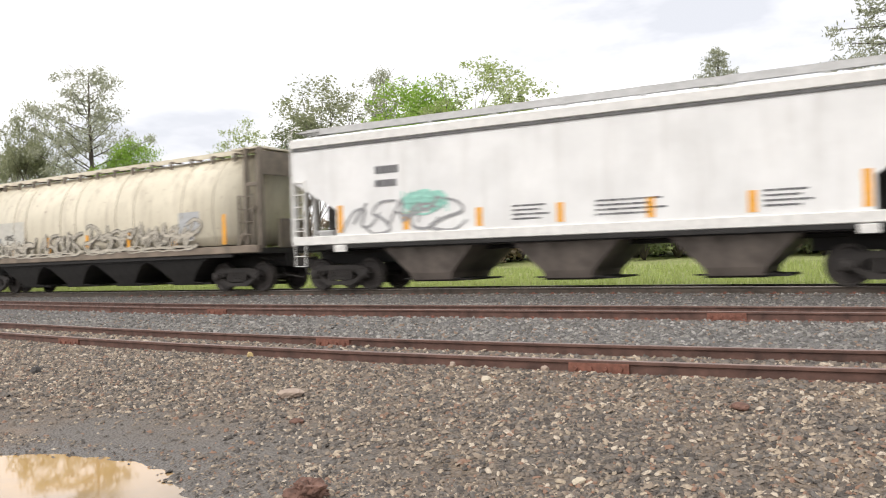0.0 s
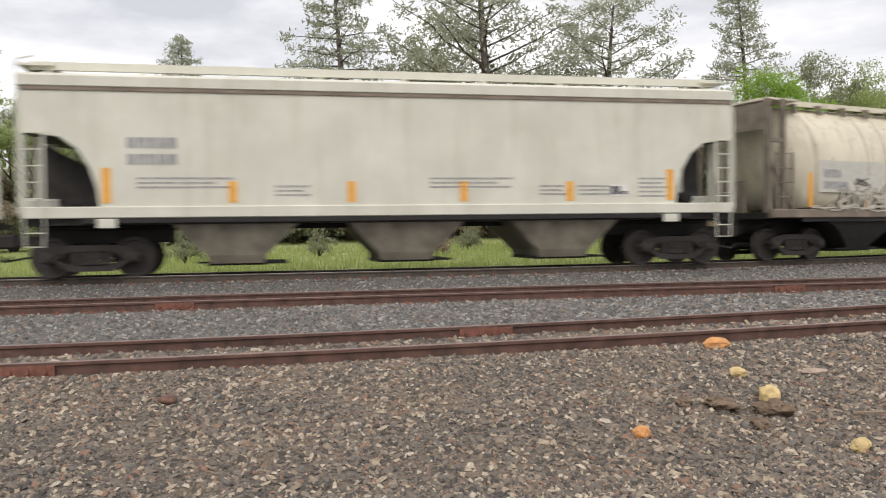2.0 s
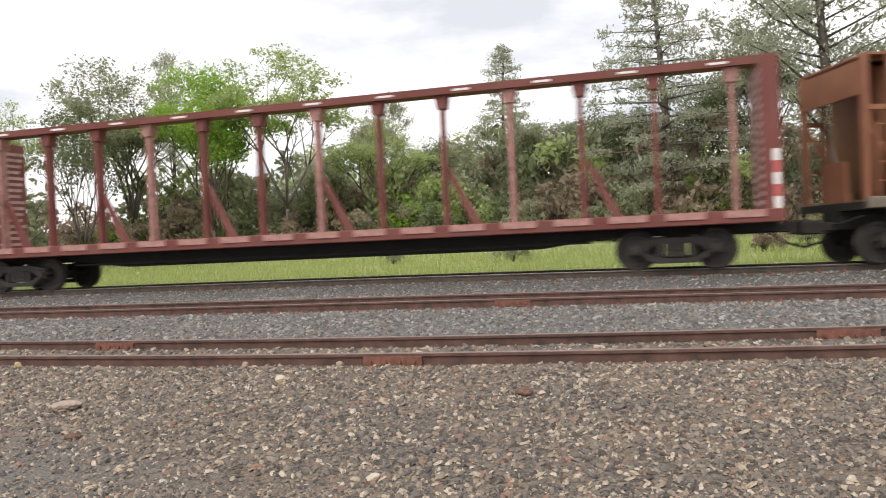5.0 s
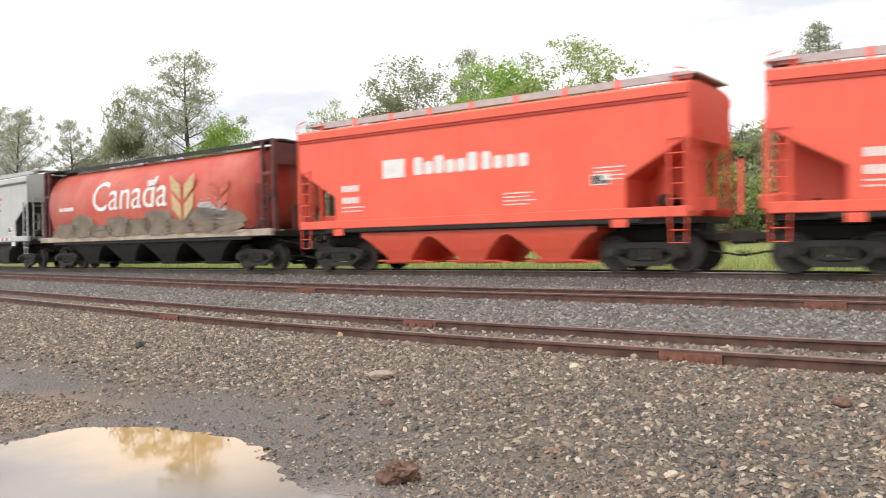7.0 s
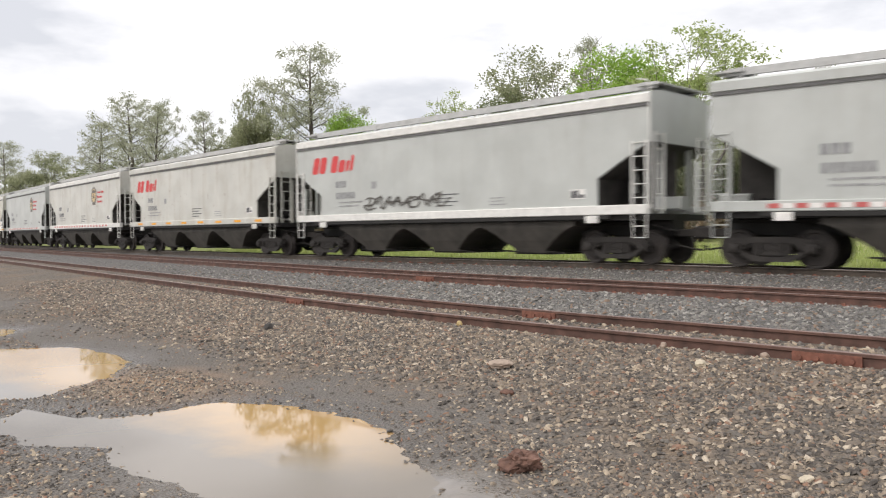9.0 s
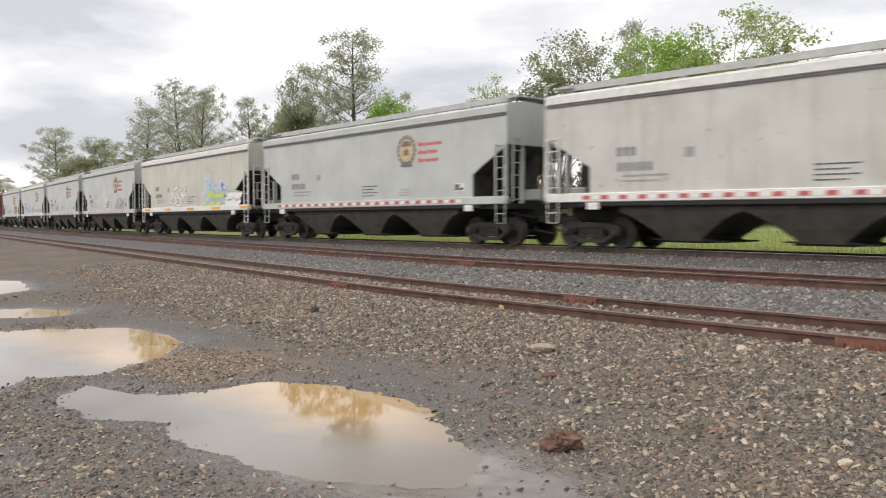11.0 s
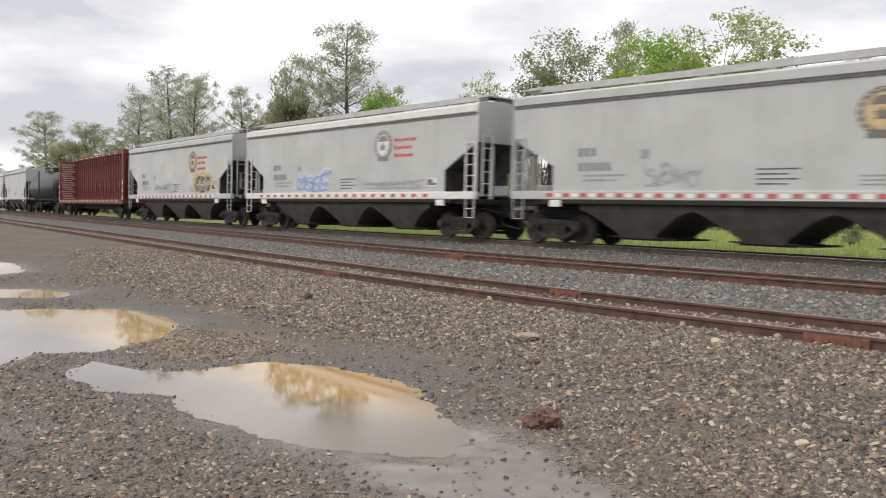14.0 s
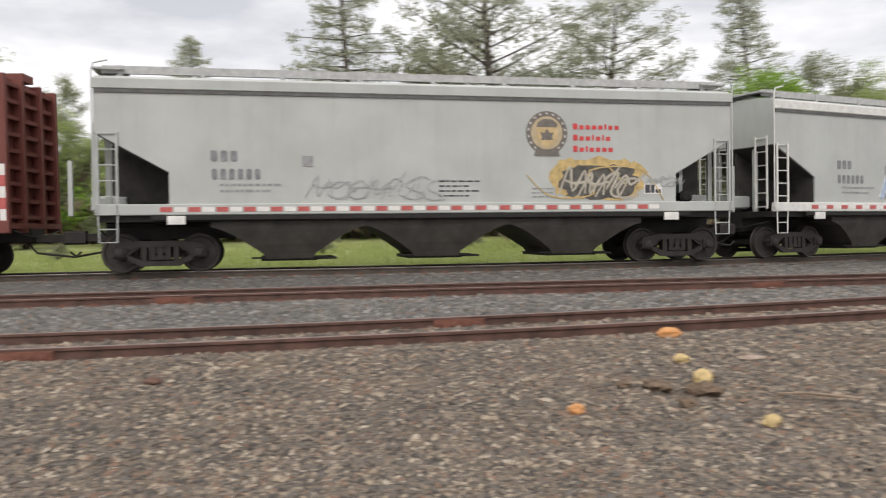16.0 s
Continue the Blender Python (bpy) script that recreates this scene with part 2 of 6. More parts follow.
def ground_mat():
    """Gravel lot, ballast and grass by the zones stored on the sheet; damp where water stands near."""
    m, n, l, b = nodes_of("gravel_ground")

    def attr(name):
        a = n.new("ShaderNodeAttribute")
        a.attribute_name = name
        return a.outputs["Fac"]
    tc = n.new("ShaderNodeTexCoord")
    vor = n.new("ShaderNodeTexVoronoi")
    vor.inputs["Scale"].default_value = 34
    l.new(tc.outputs["Object"], vor.inputs["Vector"])
    bw = n.new("ShaderNodeSeparateColor")
    l.new(vor.outputs["Color"], bw.inputs["Color"])
    lot = mixed(n, l, bw.outputs[0], (0.055, 0.046, 0.038), (0.23, 0.19, 0.145))
    lot = mixed(n, l, noise_fac(n, l, 0.8, 0.42, 0.72), lot, (0.235, 0.165, 0.105))
    lot = mixed(n, l, noise_fac(n, l, 9.0, 0.45, 0.75), lot, (0.115, 0.102, 0.092))
    bal = mixed(n, l, bw.outputs[1], (0.05, 0.047, 0.044), (0.22, 0.21, 0.195))
    c = mixed(n, l, attr("ballast"), lot, bal)
    fine = mixed(n, l, noise_fac(n, l, 60, 0.35, 0.65), (0.115, 0.103, 0.093), (0.20, 0.18, 0.155))
    c = mixed(n, l, attr("fine"), c, fine)
    tan = mixed(n, l, noise_fac(n, l, 40, 0.35, 0.65), (0.26, 0.165, 0.10), (0.39, 0.27, 0.17))
    c = mixed(n, l, attr("tan"), c, tan)
    damp = attr("damp")
    dm = n.new("ShaderNodeMath")
    dm.operation = "MULTIPLY"
    dm.inputs[1].default_value = 0.55
    l.new(damp, dm.inputs[0])
    c = mixed(n, l, dm.outputs[0], c, (0.065, 0.052, 0.042))
    mud = attr("mud")
    wet = mixed(n, l, noise_fac(n, l, 5.0, 0.35, 0.7), (0.14, 0.122, 0.104), (0.20, 0.172, 0.142))
    c = mixed(n, l, mud, c, wet)
    gr = mixed(n, l, noise_fac(n, l, 0.5, 0.35, 0.65), (0.26, 0.325, 0.085), (0.41, 0.43, 0.18))
    gr = mixed(n, l, noise_fac(n, l, 7, 0.4, 0.7), gr, (0.21, 0.24, 0.075))
    c = mixed(n, l, attr("grass"), c, gr)
    l.new(c, b.inputs["Base Color"])
    rr = n.new("ShaderNodeMapRange")
    rr.inputs["To Min"].default_value, rr.inputs["To Max"].default_value = 0.85, 0.14
    l.new(damp, rr.inputs["Value"])
    smooth = n.new("ShaderNodeMapRange")
    smooth.inputs["To Min"].default_value, smooth.inputs["To Max"].default_value = 1.0, 0.03
    l.new(mud, smooth.inputs["Value"])
    rm = n.new("ShaderNodeMix")
    l.new(mud, rm.inputs[0])
    l.new(rr.outputs["Result"], rm.inputs[2])
    l.new(noise_fac(n, l, 2.2, 0.2, 1.9), rm.inputs[3])
    l.new(rm.outputs[0], b.inputs["Roughness"])
    bump(n, l, b, vor.outputs["Distance"], 1.0, 0.03)
    l.new(smooth.outputs["Result"], b.inputs["Normal"].links[0].from_node.inputs["Strength"])
    return m


def water_mat():
    m, n, l, b = nodes_of("muddy_puddle_water")
    g = n.new("ShaderNodeNewGeometry")
    xyz = n.new("ShaderNodeSeparateXYZ")
    l.new(g.outputs["Position"], xyz.inputs[0])
    rag = n.new("ShaderNodeMath")
    rag.operation = "ADD"
    l.new(xyz.outputs["Y"], rag.inputs[0])
    l.new(noise_fac(n, l, 1.6, 0.0, 1.0), rag.inputs[1])
    deep = n.new("ShaderNodeMapRange")
    deep.inputs["From Min"].default_value, deep.inputs["From Max"].default_value = 4.0, 4.75
    l.new(rag.outputs[0], deep.inputs["Value"])
    east = n.new("ShaderNodeMapRange")
    east.inputs["From Min"].default_value, east.inputs["From Max"].default_value = -3.7, -5.2
    l.new(xyz.outputs["X"], east.inputs["Value"])
    both = n.new("ShaderNodeMath")
    both.operation = "MULTIPLY"
    l.new(deep.outputs["Result"], both.inputs[0])
    l.new(east.outputs["Result"], both.inputs[1])
    l.new(mixed(n, l, both.outputs[0], (0.185, 0.155, 0.118), (0.45, 0.28, 0.11)), b.inputs["Base Color"])
    thin = n.new("ShaderNodeMapRange")
    thin.inputs["From Min"].default_value, thin.inputs["From Max"].default_value = -4.9, -3.7
    thin.inputs["To Min"].default_value, thin.inputs["To Max"].default_value = 0.03, 0.24
    l.new(xyz.outputs["X"], thin.inputs["Value"])
    l.new(thin.outputs["Result"], b.inputs["Roughness"])
    b.inputs["IOR"].default_value = 1.5
    bump(n, l, b, noise_fac(n, l, 3.0, 0, 1, 2), 0.02, 0.01)
    return m


GROUND, WATER = ground_mat(), water_mat()

# ---- mesh helpers ----
class Geo:
    """Collects vertices and faces of one mesh."""

    def __init__(self):
        self.v, self.f = [], []

    def add(self, verts, faces):
        k = len(self.v)
        self.v += [tuple(p) for p in verts]
        self.f += [tuple(i + k for i in q) for q in faces]
        return self

    def box(self, x0, x1, y0, y1, z0, z1, c=0.0):
        """A box with its edges along x chamfered by c."""
        if not c:
            return self.prism([(x0, z0), (x1, z0), (x1, z1), (x0, z1)], y0, y1)
        ring = [(y0 + c, z0), (y1 - c, z0), (y1, z0 + c), (y1, z1 - c), (y1 - c, z1), (y0 + c, z1), (y0, z1 - c), (y0, z0 + c)]
        return self.loft([[(x, y, z) for y, z in ring] for x in (x0, x1)])

    def prism(self, poly, y0, y1):
        """A polygon of (x, z) pushed from y0 to y1."""
        return self.loft([[(x, y, z) for x, z in poly] for y in (y0, y1)])

    def loft(self, rings, caps=True):
        k, n = len(self.v), len(rings[0])
        for r in rings:
            self.v += [tuple(p) for p in r]
        for a in range(len(rings) - 1):
            for i in range(n):
                j = (i + 1) % n
                self.f.append((k + a * n + i, k + a * n + j, k + (a + 1) * n + j, k + (a + 1) * n + i))
        if caps:
            self.f.append(tuple(k + i for i in reversed(range(n))))
            self.f.append(tuple(k + (len(rings) - 1) * n + i for i in range(n)))
        return self

    def tube(self, pts, radii, n=6):
        """A round tube through points."""
        rings = []
        pts = [Vector(p) for p in pts]
        if isinstance(radii, (int, float)):
            radii = [radii] * len(pts)
        for i, p in enumerate(pts):
            d = (pts[min(i + 1, len(pts) - 1)] - pts[max(i - 1, 0)]).normalized()
            a = d.cross(Vector((0.13, 0.31, 0.94))).normalized()
            b = d.cross(a)
            rings.append([p + radii[i] * (math.cos(t) * a + math.sin(t) * b) for t in (2 * math.pi * k / n for k in range(n))])
        return self.loft(rings)

    def turned(self, profile, centre, n=20):
        """A profile of (y, radius) turned round the y axis at centre."""
        rings = [[(centre[0] + r * math.cos(2 * math.pi * k / n), centre[1] + y, centre[2] + r * math.sin(2 * math.pi * k / n)) for k in range(n)] for y, r in profile]
        return self.loft(rings)

    def mesh(self, name, smooth=False):
        me = bpy.data.meshes.new(name)
        me.from_pydata(self.v, [], self.f)
        bm = bmesh.new()
        bm.from_mesh(me)
        bmesh.ops.recalc_face_normals(bm, faces=bm.faces)
        bm.to_mesh(me)
        bm.free()
        if smooth:
            me.polygons.foreach_set("use_smooth", [True] * len(me.polygons))
        return me


CACHE = {}
BODY_RISE = 0.915


def squat(z):
    """Heights above the deck, brought to the cars' true rise."""
    return z if z < 1 else 1 + (z - 1) * BODY_RISE


def cached(key, make, smooth=False):
    """The mesh of that key, built once."""
    if key not in CACHE:
        g = make()
        if key[0] not in ("wheel", "axle", "bolster", "side_frame"):
            g.v = [(x, y, squat(z)) for x, y, z in g.v]
        CACHE[key] = g.mesh(key[0], smooth)
        CACHE[key].materials.append(None)
    return CACHE[key]


def part(name, me, material, parent=None, label="", at=None):
    """One mesh object under its thing; alike parts share the mesh and carry their own material."""
    ob = new(name, me)
    if not me.materials:
        me.materials.append(None)
    ob.material_slots[0].link = "OBJECT"
    ob.material_slots[0].material = material
    if parent:
        ob.parent = parent
    if at is not None:
        ob.matrix_local = at if not parent or not parent.name.split('.')[0].endswith('car') else Matrix.Translation((0, 0, squat(at.translation.z) - at.translation.z)) @ at
    if label:
        ob["label"] = label
    return ob


# ---- the lines of the three tracks ----
def soft_slope(d, knee, rate):
    """Rises as a parabola up to the knee, then straight on."""
    d = np.maximum(d, 0)
    return np.where(d < knee, rate * d * d, rate * knee * knee + 2 * rate * knee * (d - knee))


def main_y(x):
    x = np.asarray(x, float)
    return 20.6 - 0.0444 * x + soft_slope(-x, 61.6, 0.0014) + soft_slope(x, 12, 0.0149)


def mid_y(x):
    return 14.8 + soft_slope(-8 - np.asarray(x, float), 11.2, 0.0098)


def side_y(x):
    x = np.asarray(x, float)
    return 8.3 + np.where(x < 1, soft_slope(1 - x, 14, 0.0078), 0.0078 * np.minimum((x - 1) ** 2, 64))


def dip(x):
    """The middle and main tracks fall gently to the east."""
    return -0.012 * 6 * np.log1p(np.exp((np.clip(np.asarray(x, float), -400, 45) + 8) / 6))


def main_z(x):
    return 0.755 + 0.055 * np.exp(-((np.asarray(x, float) + 2) / 14) ** 2) + dip(x)


def mid_z(x):
    return 0.60 + dip(x)


SIDE_Z = 0.45

# ---- ground ----
BIG = [(-7.9, 3.25), (-6.9, 3.42), (-6.8, 3.85), (-6.75, 4.42), (-6.3, 4.75), (-5.6, 4.82), (-4.9, 4.68), (-4.2, 4.25), (-3.7, 3.85), (-3.45, 3.5), (-3.8, 3.15), (-4.3, 2.95), (-5.3, 2.95), (-6.0, 3.1), (-6.5, 2.8), (-7.4, 2.9)]
LEFT = [(-14.0, 3.8), (-12.5, 4.0), (-12.4, 4.5), (-11.6, 5.4), (-9.95, 5.25), (-9.0, 4.5), (-8.5, 3.55), (-8.8, 3.0), (-8.3, 2.4), (-8.4, 1.8), (-10.5, 1.6), (-13.0, 2.4)]
FAR_A = [(-24.5, 6.6), (-23.0, 7.8), (-19.8, 7.0), (-18.9, 6.0), (-20.0, 5.3), (-23.0, 5.5)]
FAR_B = [(-16.0, 4.3), (-15.5, 5.4), (-14.5, 5.8), (-13.9, 5.3), (-14.7, 4.2)]
NEAR_B = [(-6.6, 1.45), (-6.0, 1.62), (-5.65, 1.5), (-5.7, 1.2), (-6.4, 1.0)]
PUDDLES = (BIG, LEFT, FAR_A, FAR_B, NEAR_B)


def shore(x, y, poly):
    """Signed distance to a puddle's outline, negative inside."""
    p = np.array(poly)
    q = np.roll(p, -1, axis=0)
    best = np.full(x.shape, 1e9)
    inside = np.zeros(x.shape, bool)
    for (ax, ay), (bx, by) in zip(p, q):
        dx, dy = bx - ax, by - ay
        t = np.clip(((x - ax) * dx + (y - ay) * dy) / (dx * dx + dy * dy), 0, 1)
        best = np.minimum(best, np.hypot(x - ax - t * dx, y - ay - t * dy))
        cross = ((ay > y) != (by > y)) & (x < dx * (y - ay) / (dy if dy else 1e-9) + ax)
        inside ^= cross
    return np.where(inside, -best, best)


def wavy(x, y, f, seed):
    r = np.random.RandomState(seed)
    out = np.zeros_like(x)
    for k in range(7):
        a, ph, g = r.uniform(0, 6.28), r.uniform(0, 6.28), f * r.uniform(0.5, 2.2)
        out += np.sin(g * (x * math.cos(a) + y * math.sin(a)) + ph + 1.7 * np.sin(0.6 * g * (x * math.sin(a) - y * math.cos(a)) + ph))
    return out / 7


def shore_all(x, y):
    d = np.full(x.shape, 1e9)
    near = (x > -30) & (x < 4) & (y < 12)
    if near.any():
        xx, yy = x[near], y[near]
        wob = 0.13 * wavy(xx, yy, 5.0, 4) + 0.08 * wavy(xx, yy, 19.0, 5)
        dd = np.full(xx.shape, 1e9)
        for p in PUDDLES:
            dd = np.minimum(dd, shore(xx, yy, p))
        d[near] = dd + wob
    return d


def ground_z(x, y, water=None):
    x, y = np.asarray(x, float), np.asarray(y, float)
    ys, ym, yt = side_y(x), mid_y(x), main_y(x)
    zm, zt = mid_z(x) - 0.16, main_z(x) - 0.17
    zs = SIDE_Z - 0.15
    knots = [(y * 0 - 1e4, 0.03), (ys - 3.2, 0.03), (ys - 1.2, zs - 0.08), (ys - 0.35, zs + 0.015), (ys - 0.08, zs + 0.025), (ys + 1.9, zs + 0.02), (np.maximum(ys + 2.4, ym - 1.1), np.minimum(zs + 0.05, zm)), (ym - 0.4, zm), (ym + 2.0, zm), (np.maximum(ym + 2.5, yt - 2.0), zm + 0.03), (yt - 1.15, zt), (yt + 1.2, zt), (yt + 3.0, zt - 0.15), (yt + 8, 0.62 + 0 * zt), (yt + 22, 1.15), (yt + 50, 2.2), (yt * 0 + 130, 6.0), (yt * 0 + 400, 14.0), (yt * 0 + 1e4, 16.0)]
    z = np.zeros_like(y)
    for (y0, z0), (y1, z1) in zip(knots, knots[1:]):
        t = np.clip((y - y0) / np.maximum(y1 - y0, 1e-3), 0, 1)
        z = np.where(y >= y0, z0 + (z1 - z0) * t, z)
    z = z + 0.012 * wavy(x, y, 1.3, 1) * (np.abs(y) < 200) + 0.006 * wavy(x, y, 6.0, 2) * (np.abs(y) < 60)
    d = shore_all(x, y) if water is None else water
    return np.where(d < 0.5, np.minimum(z, -0.035 + 0.075 * np.clip((d + 0.25) / 0.75, 0, 1) + 0.004 * wavy(x, y, 20.0, 3)), z)


def spread(lo, hi, step, far, grow=1.25):
    """Grid lines, close between lo and hi and ever wider out to far."""
    mid = list(np.arange(lo, hi, step))
    out, s, p = [], step, hi
    while p < far:
        out.append(p)
        s *= grow
        p += s
    back, s, p = [], step, lo
    while p > -far:
        s *= grow
        p -= s
        back.append(p)
    return np.array(back[::-1] + mid + out)


MUD = [(-5.6, 3.3), (-4.4, 4.0), (-3.8, 4.25), (-2.95, 4.1), (-2.3, 3.75), (-1.7, 3.4), (-1.1, 2.9), (-0.9, 2.3), (-1.7, 2.3), (-2.8, 2.6), (-4.0, 2.75), (-5.2, 2.85)]


def mud_zone(x, y):
    """The smooth wet mud that runs on from the big puddle."""
    out = np.zeros(x.shape)
    near = (x > -8) & (x < 2) & (y < 7)
    xx, yy = x[near], y[near]
    out[near] = np.clip(0.55 - (shore(xx, yy, MUD) + 0.16 * wavy(xx, yy, 4.0, 14) + 0.07 * wavy(xx, yy, 14.0, 15)) / 0.45, 0, 1)
    return out


def build_ground():
    gx = spread(-15.5, 6.0, 0.085, 3000, 1.16)
    gy = np.unique(np.concatenate([spread(0.8, 8.5, 0.07, 3000, 1.22), np.arange(8.5, 27, 0.22), np.arange(27, 90, 1.5)]))
    X, Y = np.meshgrid(gx, gy)
    x, y = X.ravel(), Y.ravel()
    d = shore_all(x, y)
    z = ground_z(x, y, d)
    nx, ny = len(gx), len(gy)
    i = (np.arange(ny - 1)[:, None] * nx + np.arange(nx - 1)[None, :]).ravel()
    quads = np.stack([i, i + 1, i + nx + 1, i + nx], 1)
    me = bpy.data.meshes.new("ground")
    me.from_pydata(np.stack([x, y, z], 1).tolist(), [], quads.tolist())
    ys, yt = side_y(x), main_y(x)
    zone = {
        "ballast": np.clip((y - ys - 1.2) / 0.7, 0, 1),
        "grass": np.clip((y - yt - 3.0 - 0.4 * wavy(x, y, 1.5, 8)) / 0.8, 0, 1),
        "damp": np.maximum(np.clip(1.0 - d / (0.55 + 0.3 * wavy(x, y, 2.5, 9)), 0, 1) * (y < ys), np.clip(1.2 - np.abs(y - 3.45 - 0.18 * np.abs(x + 1.6)) / 0.5 + 0.5 * wavy(x, y, 3.0, 12), 0, 1) * ((x > -4) & (x < 0.5))),
        "fine": np.clip(1.3 - np.abs(d - 0.3) / 1.1 + 0.6 * wavy(x, y, 1.6, 10), 0, 1) * (y < ys - 1.8),
        "mud": mud_zone(x, y),
        "tan": np.clip(1.25 - np.hypot((x + 8.1) / 1.3, (y - 4.6) / 0.75) + 0.35 * wavy(x, y, 4.0, 11), 0, 1),
    }
    for name, val in zone.items():
        a = me.attributes.new(name, "FLOAT", "POINT")
        a.data.foreach_set("value", np.asarray(val, np.float32))
    me.polygons.foreach_set("use_smooth", [True] * len(me.polygons))
    me.materials.append(GROUND)
    return tagged(new("ground", me), "gravel lot with damp hollows running up to ballast and grass", "ground", kind="structure")


build_ground()
for poly in PUDDLES:
    cx, cy = np.mean(poly, axis=0)
    g = Geo()
    rim = [(px + 0.26 * (px - cx) / math.hypot(px - cx, py - cy), py + 0.26 * (py - cy) / math.hypot(px - cx, py - cy), 0.0) for px, py in poly]
    g.add(rim, [tuple(range(len(rim)))])
    tagged(part("puddle", g.mesh("puddle"), WATER), "shallow puddle of muddy brown water in the gravel", "puddle", "puddles", "structure")


# ---- tracks ----
def rail_run(yf, zf, x0, x1):
    """Foot, web and head of one rail swept along its line; returns body and head meshes."""
    prof = [(-0.07, -0.172), (0.07, -0.172), (0.07, -0.16), (0.012, -0.14), (0.012, -0.045), (0.034, -0.035), (0.034, -0.006), (-0.034, -0.006), (-0.034, -0.035), (-0.012, -0.045), (-0.012, -0.14), (-0.07, -0.16)]
    head = [(-0.032, -0.007), (0.032, -0.007), (0.030, 0.0), (-0.030, 0.0)]
    xs = np.concatenate([np.arange(x0, -30, 3.0), np.arange(max(x0, -30), x1, 0.8), [x1]])
    yy, zz = yf(xs), zf(xs)
    body, cap = Geo(), Geo()
    body.loft([[(x, y + a, z + b) for a, b in prof] for x, y, z in zip(xs, yy, zz)])
    cap.loft([[(x, y + a, z + b) for a, b in head] for x, y, z in zip(xs, yy, zz)])
    return body.mesh("rail"), cap.mesh("rail_head")


def flat(z):
    return lambda x: np.asarray(x, float) * 0 + z


TIE_MESH = Geo().box(-0.115, 0.115, -1.25, 1.25, -0.18, 0.0, 0.012).mesh("tie")
PLATE_MESH = Geo().box(-0.09, 0.09, -0.17, 0.17, 0.0, 0.016).box(-0.03, 0.03, -0.11, -0.075, 0.016, 0.045).box(-0.03, 0.03, 0.075, 0.11, 0.016, 0.045).mesh("tie_plate")


def bar_mesh():
    g = Geo().box(-0.32, 0.32, -0.04, -0.012, -0.14, -0.03)
    for k in range(4):
        g.turned([(-0.066, 0.022), (-0.04, 0.024)], (-0.24 + 0.16 * k, 0, -0.085), 6)
    return g.mesh("joint_bar")


JOINT_MESH = bar_mesh()


def build_track(label, yf, zf, near_x, side_mat, head_mat, joints):
    track = tagged(new("railway_track"), label, "railway track", "tracks", "structure")
    for k, off in enumerate((0.0, 1.435)):
        body, cap = rail_run(lambda x, o=off: yf(x) + o, zf, -240, 130)
        rail = part("rail", body, side_mat, track)
        part("rail_head", cap, head_mat, rail, "worn steel running surface")
    for x in np.arange(near_x[0], near_x[1], 0.53):
        slope = math.atan2(float(yf(x + 0.5) - yf(x - 0.5)), 1.0)
        y, z = float(yf(x)), float(zf(x))
        part("tie", TIE_MESH, TIE, track, at=Matrix.Translation((x + random.uniform(-0.02, 0.02), y + 0.72, z - 0.176)) @ pose(0, 0, 0, 0, 0, math.degrees(slope)))
        part("tie_plate", PLATE_MESH, JOINT, track, at=Matrix.Translation((x, y, z - 0.16)) @ pose(0, 0, 0, 0, 0, math.degrees(slope)))
    for x, off in joints:
        y, z = float(yf(x)) + off, float(zf(x))
        slope = math.atan2(float(yf(x + 0.5) - yf(x - 0.5)), 1.0)
        part("joint_bar", JOINT_MESH, JOINT, track, "rusty bolted joint bar", at=Matrix.Translation((x, y, z)) @ pose(0, 0, 0, 0, 0, math.degrees(slope)))
    return track


build_track("main line of rusty steel rail carrying the freight train", lambda x: main_y(x) - 0.7175, main_z, (-24, 18), RAIL_MAIN, RAIL_TOP, [])
build_track("rusty middle track half sunk in grey ballast", mid_y, mid_z, (-22, 14), RAIL_SIDE, RAIL_TOP_DULL, [(-2.1, 0), (-13.6, 0), (9.3, 0)])
build_track("rusty siding track with bolted joints beside the gravel lot", side_y, flat(SIDE_Z), (-18, 10), RAIL_SIDE, RAIL_TOP_DULL, [(-2.5, 0), (-11.8, 0), (9.0, 0), (-7.0, 1.435), (2.2, 1.435)])


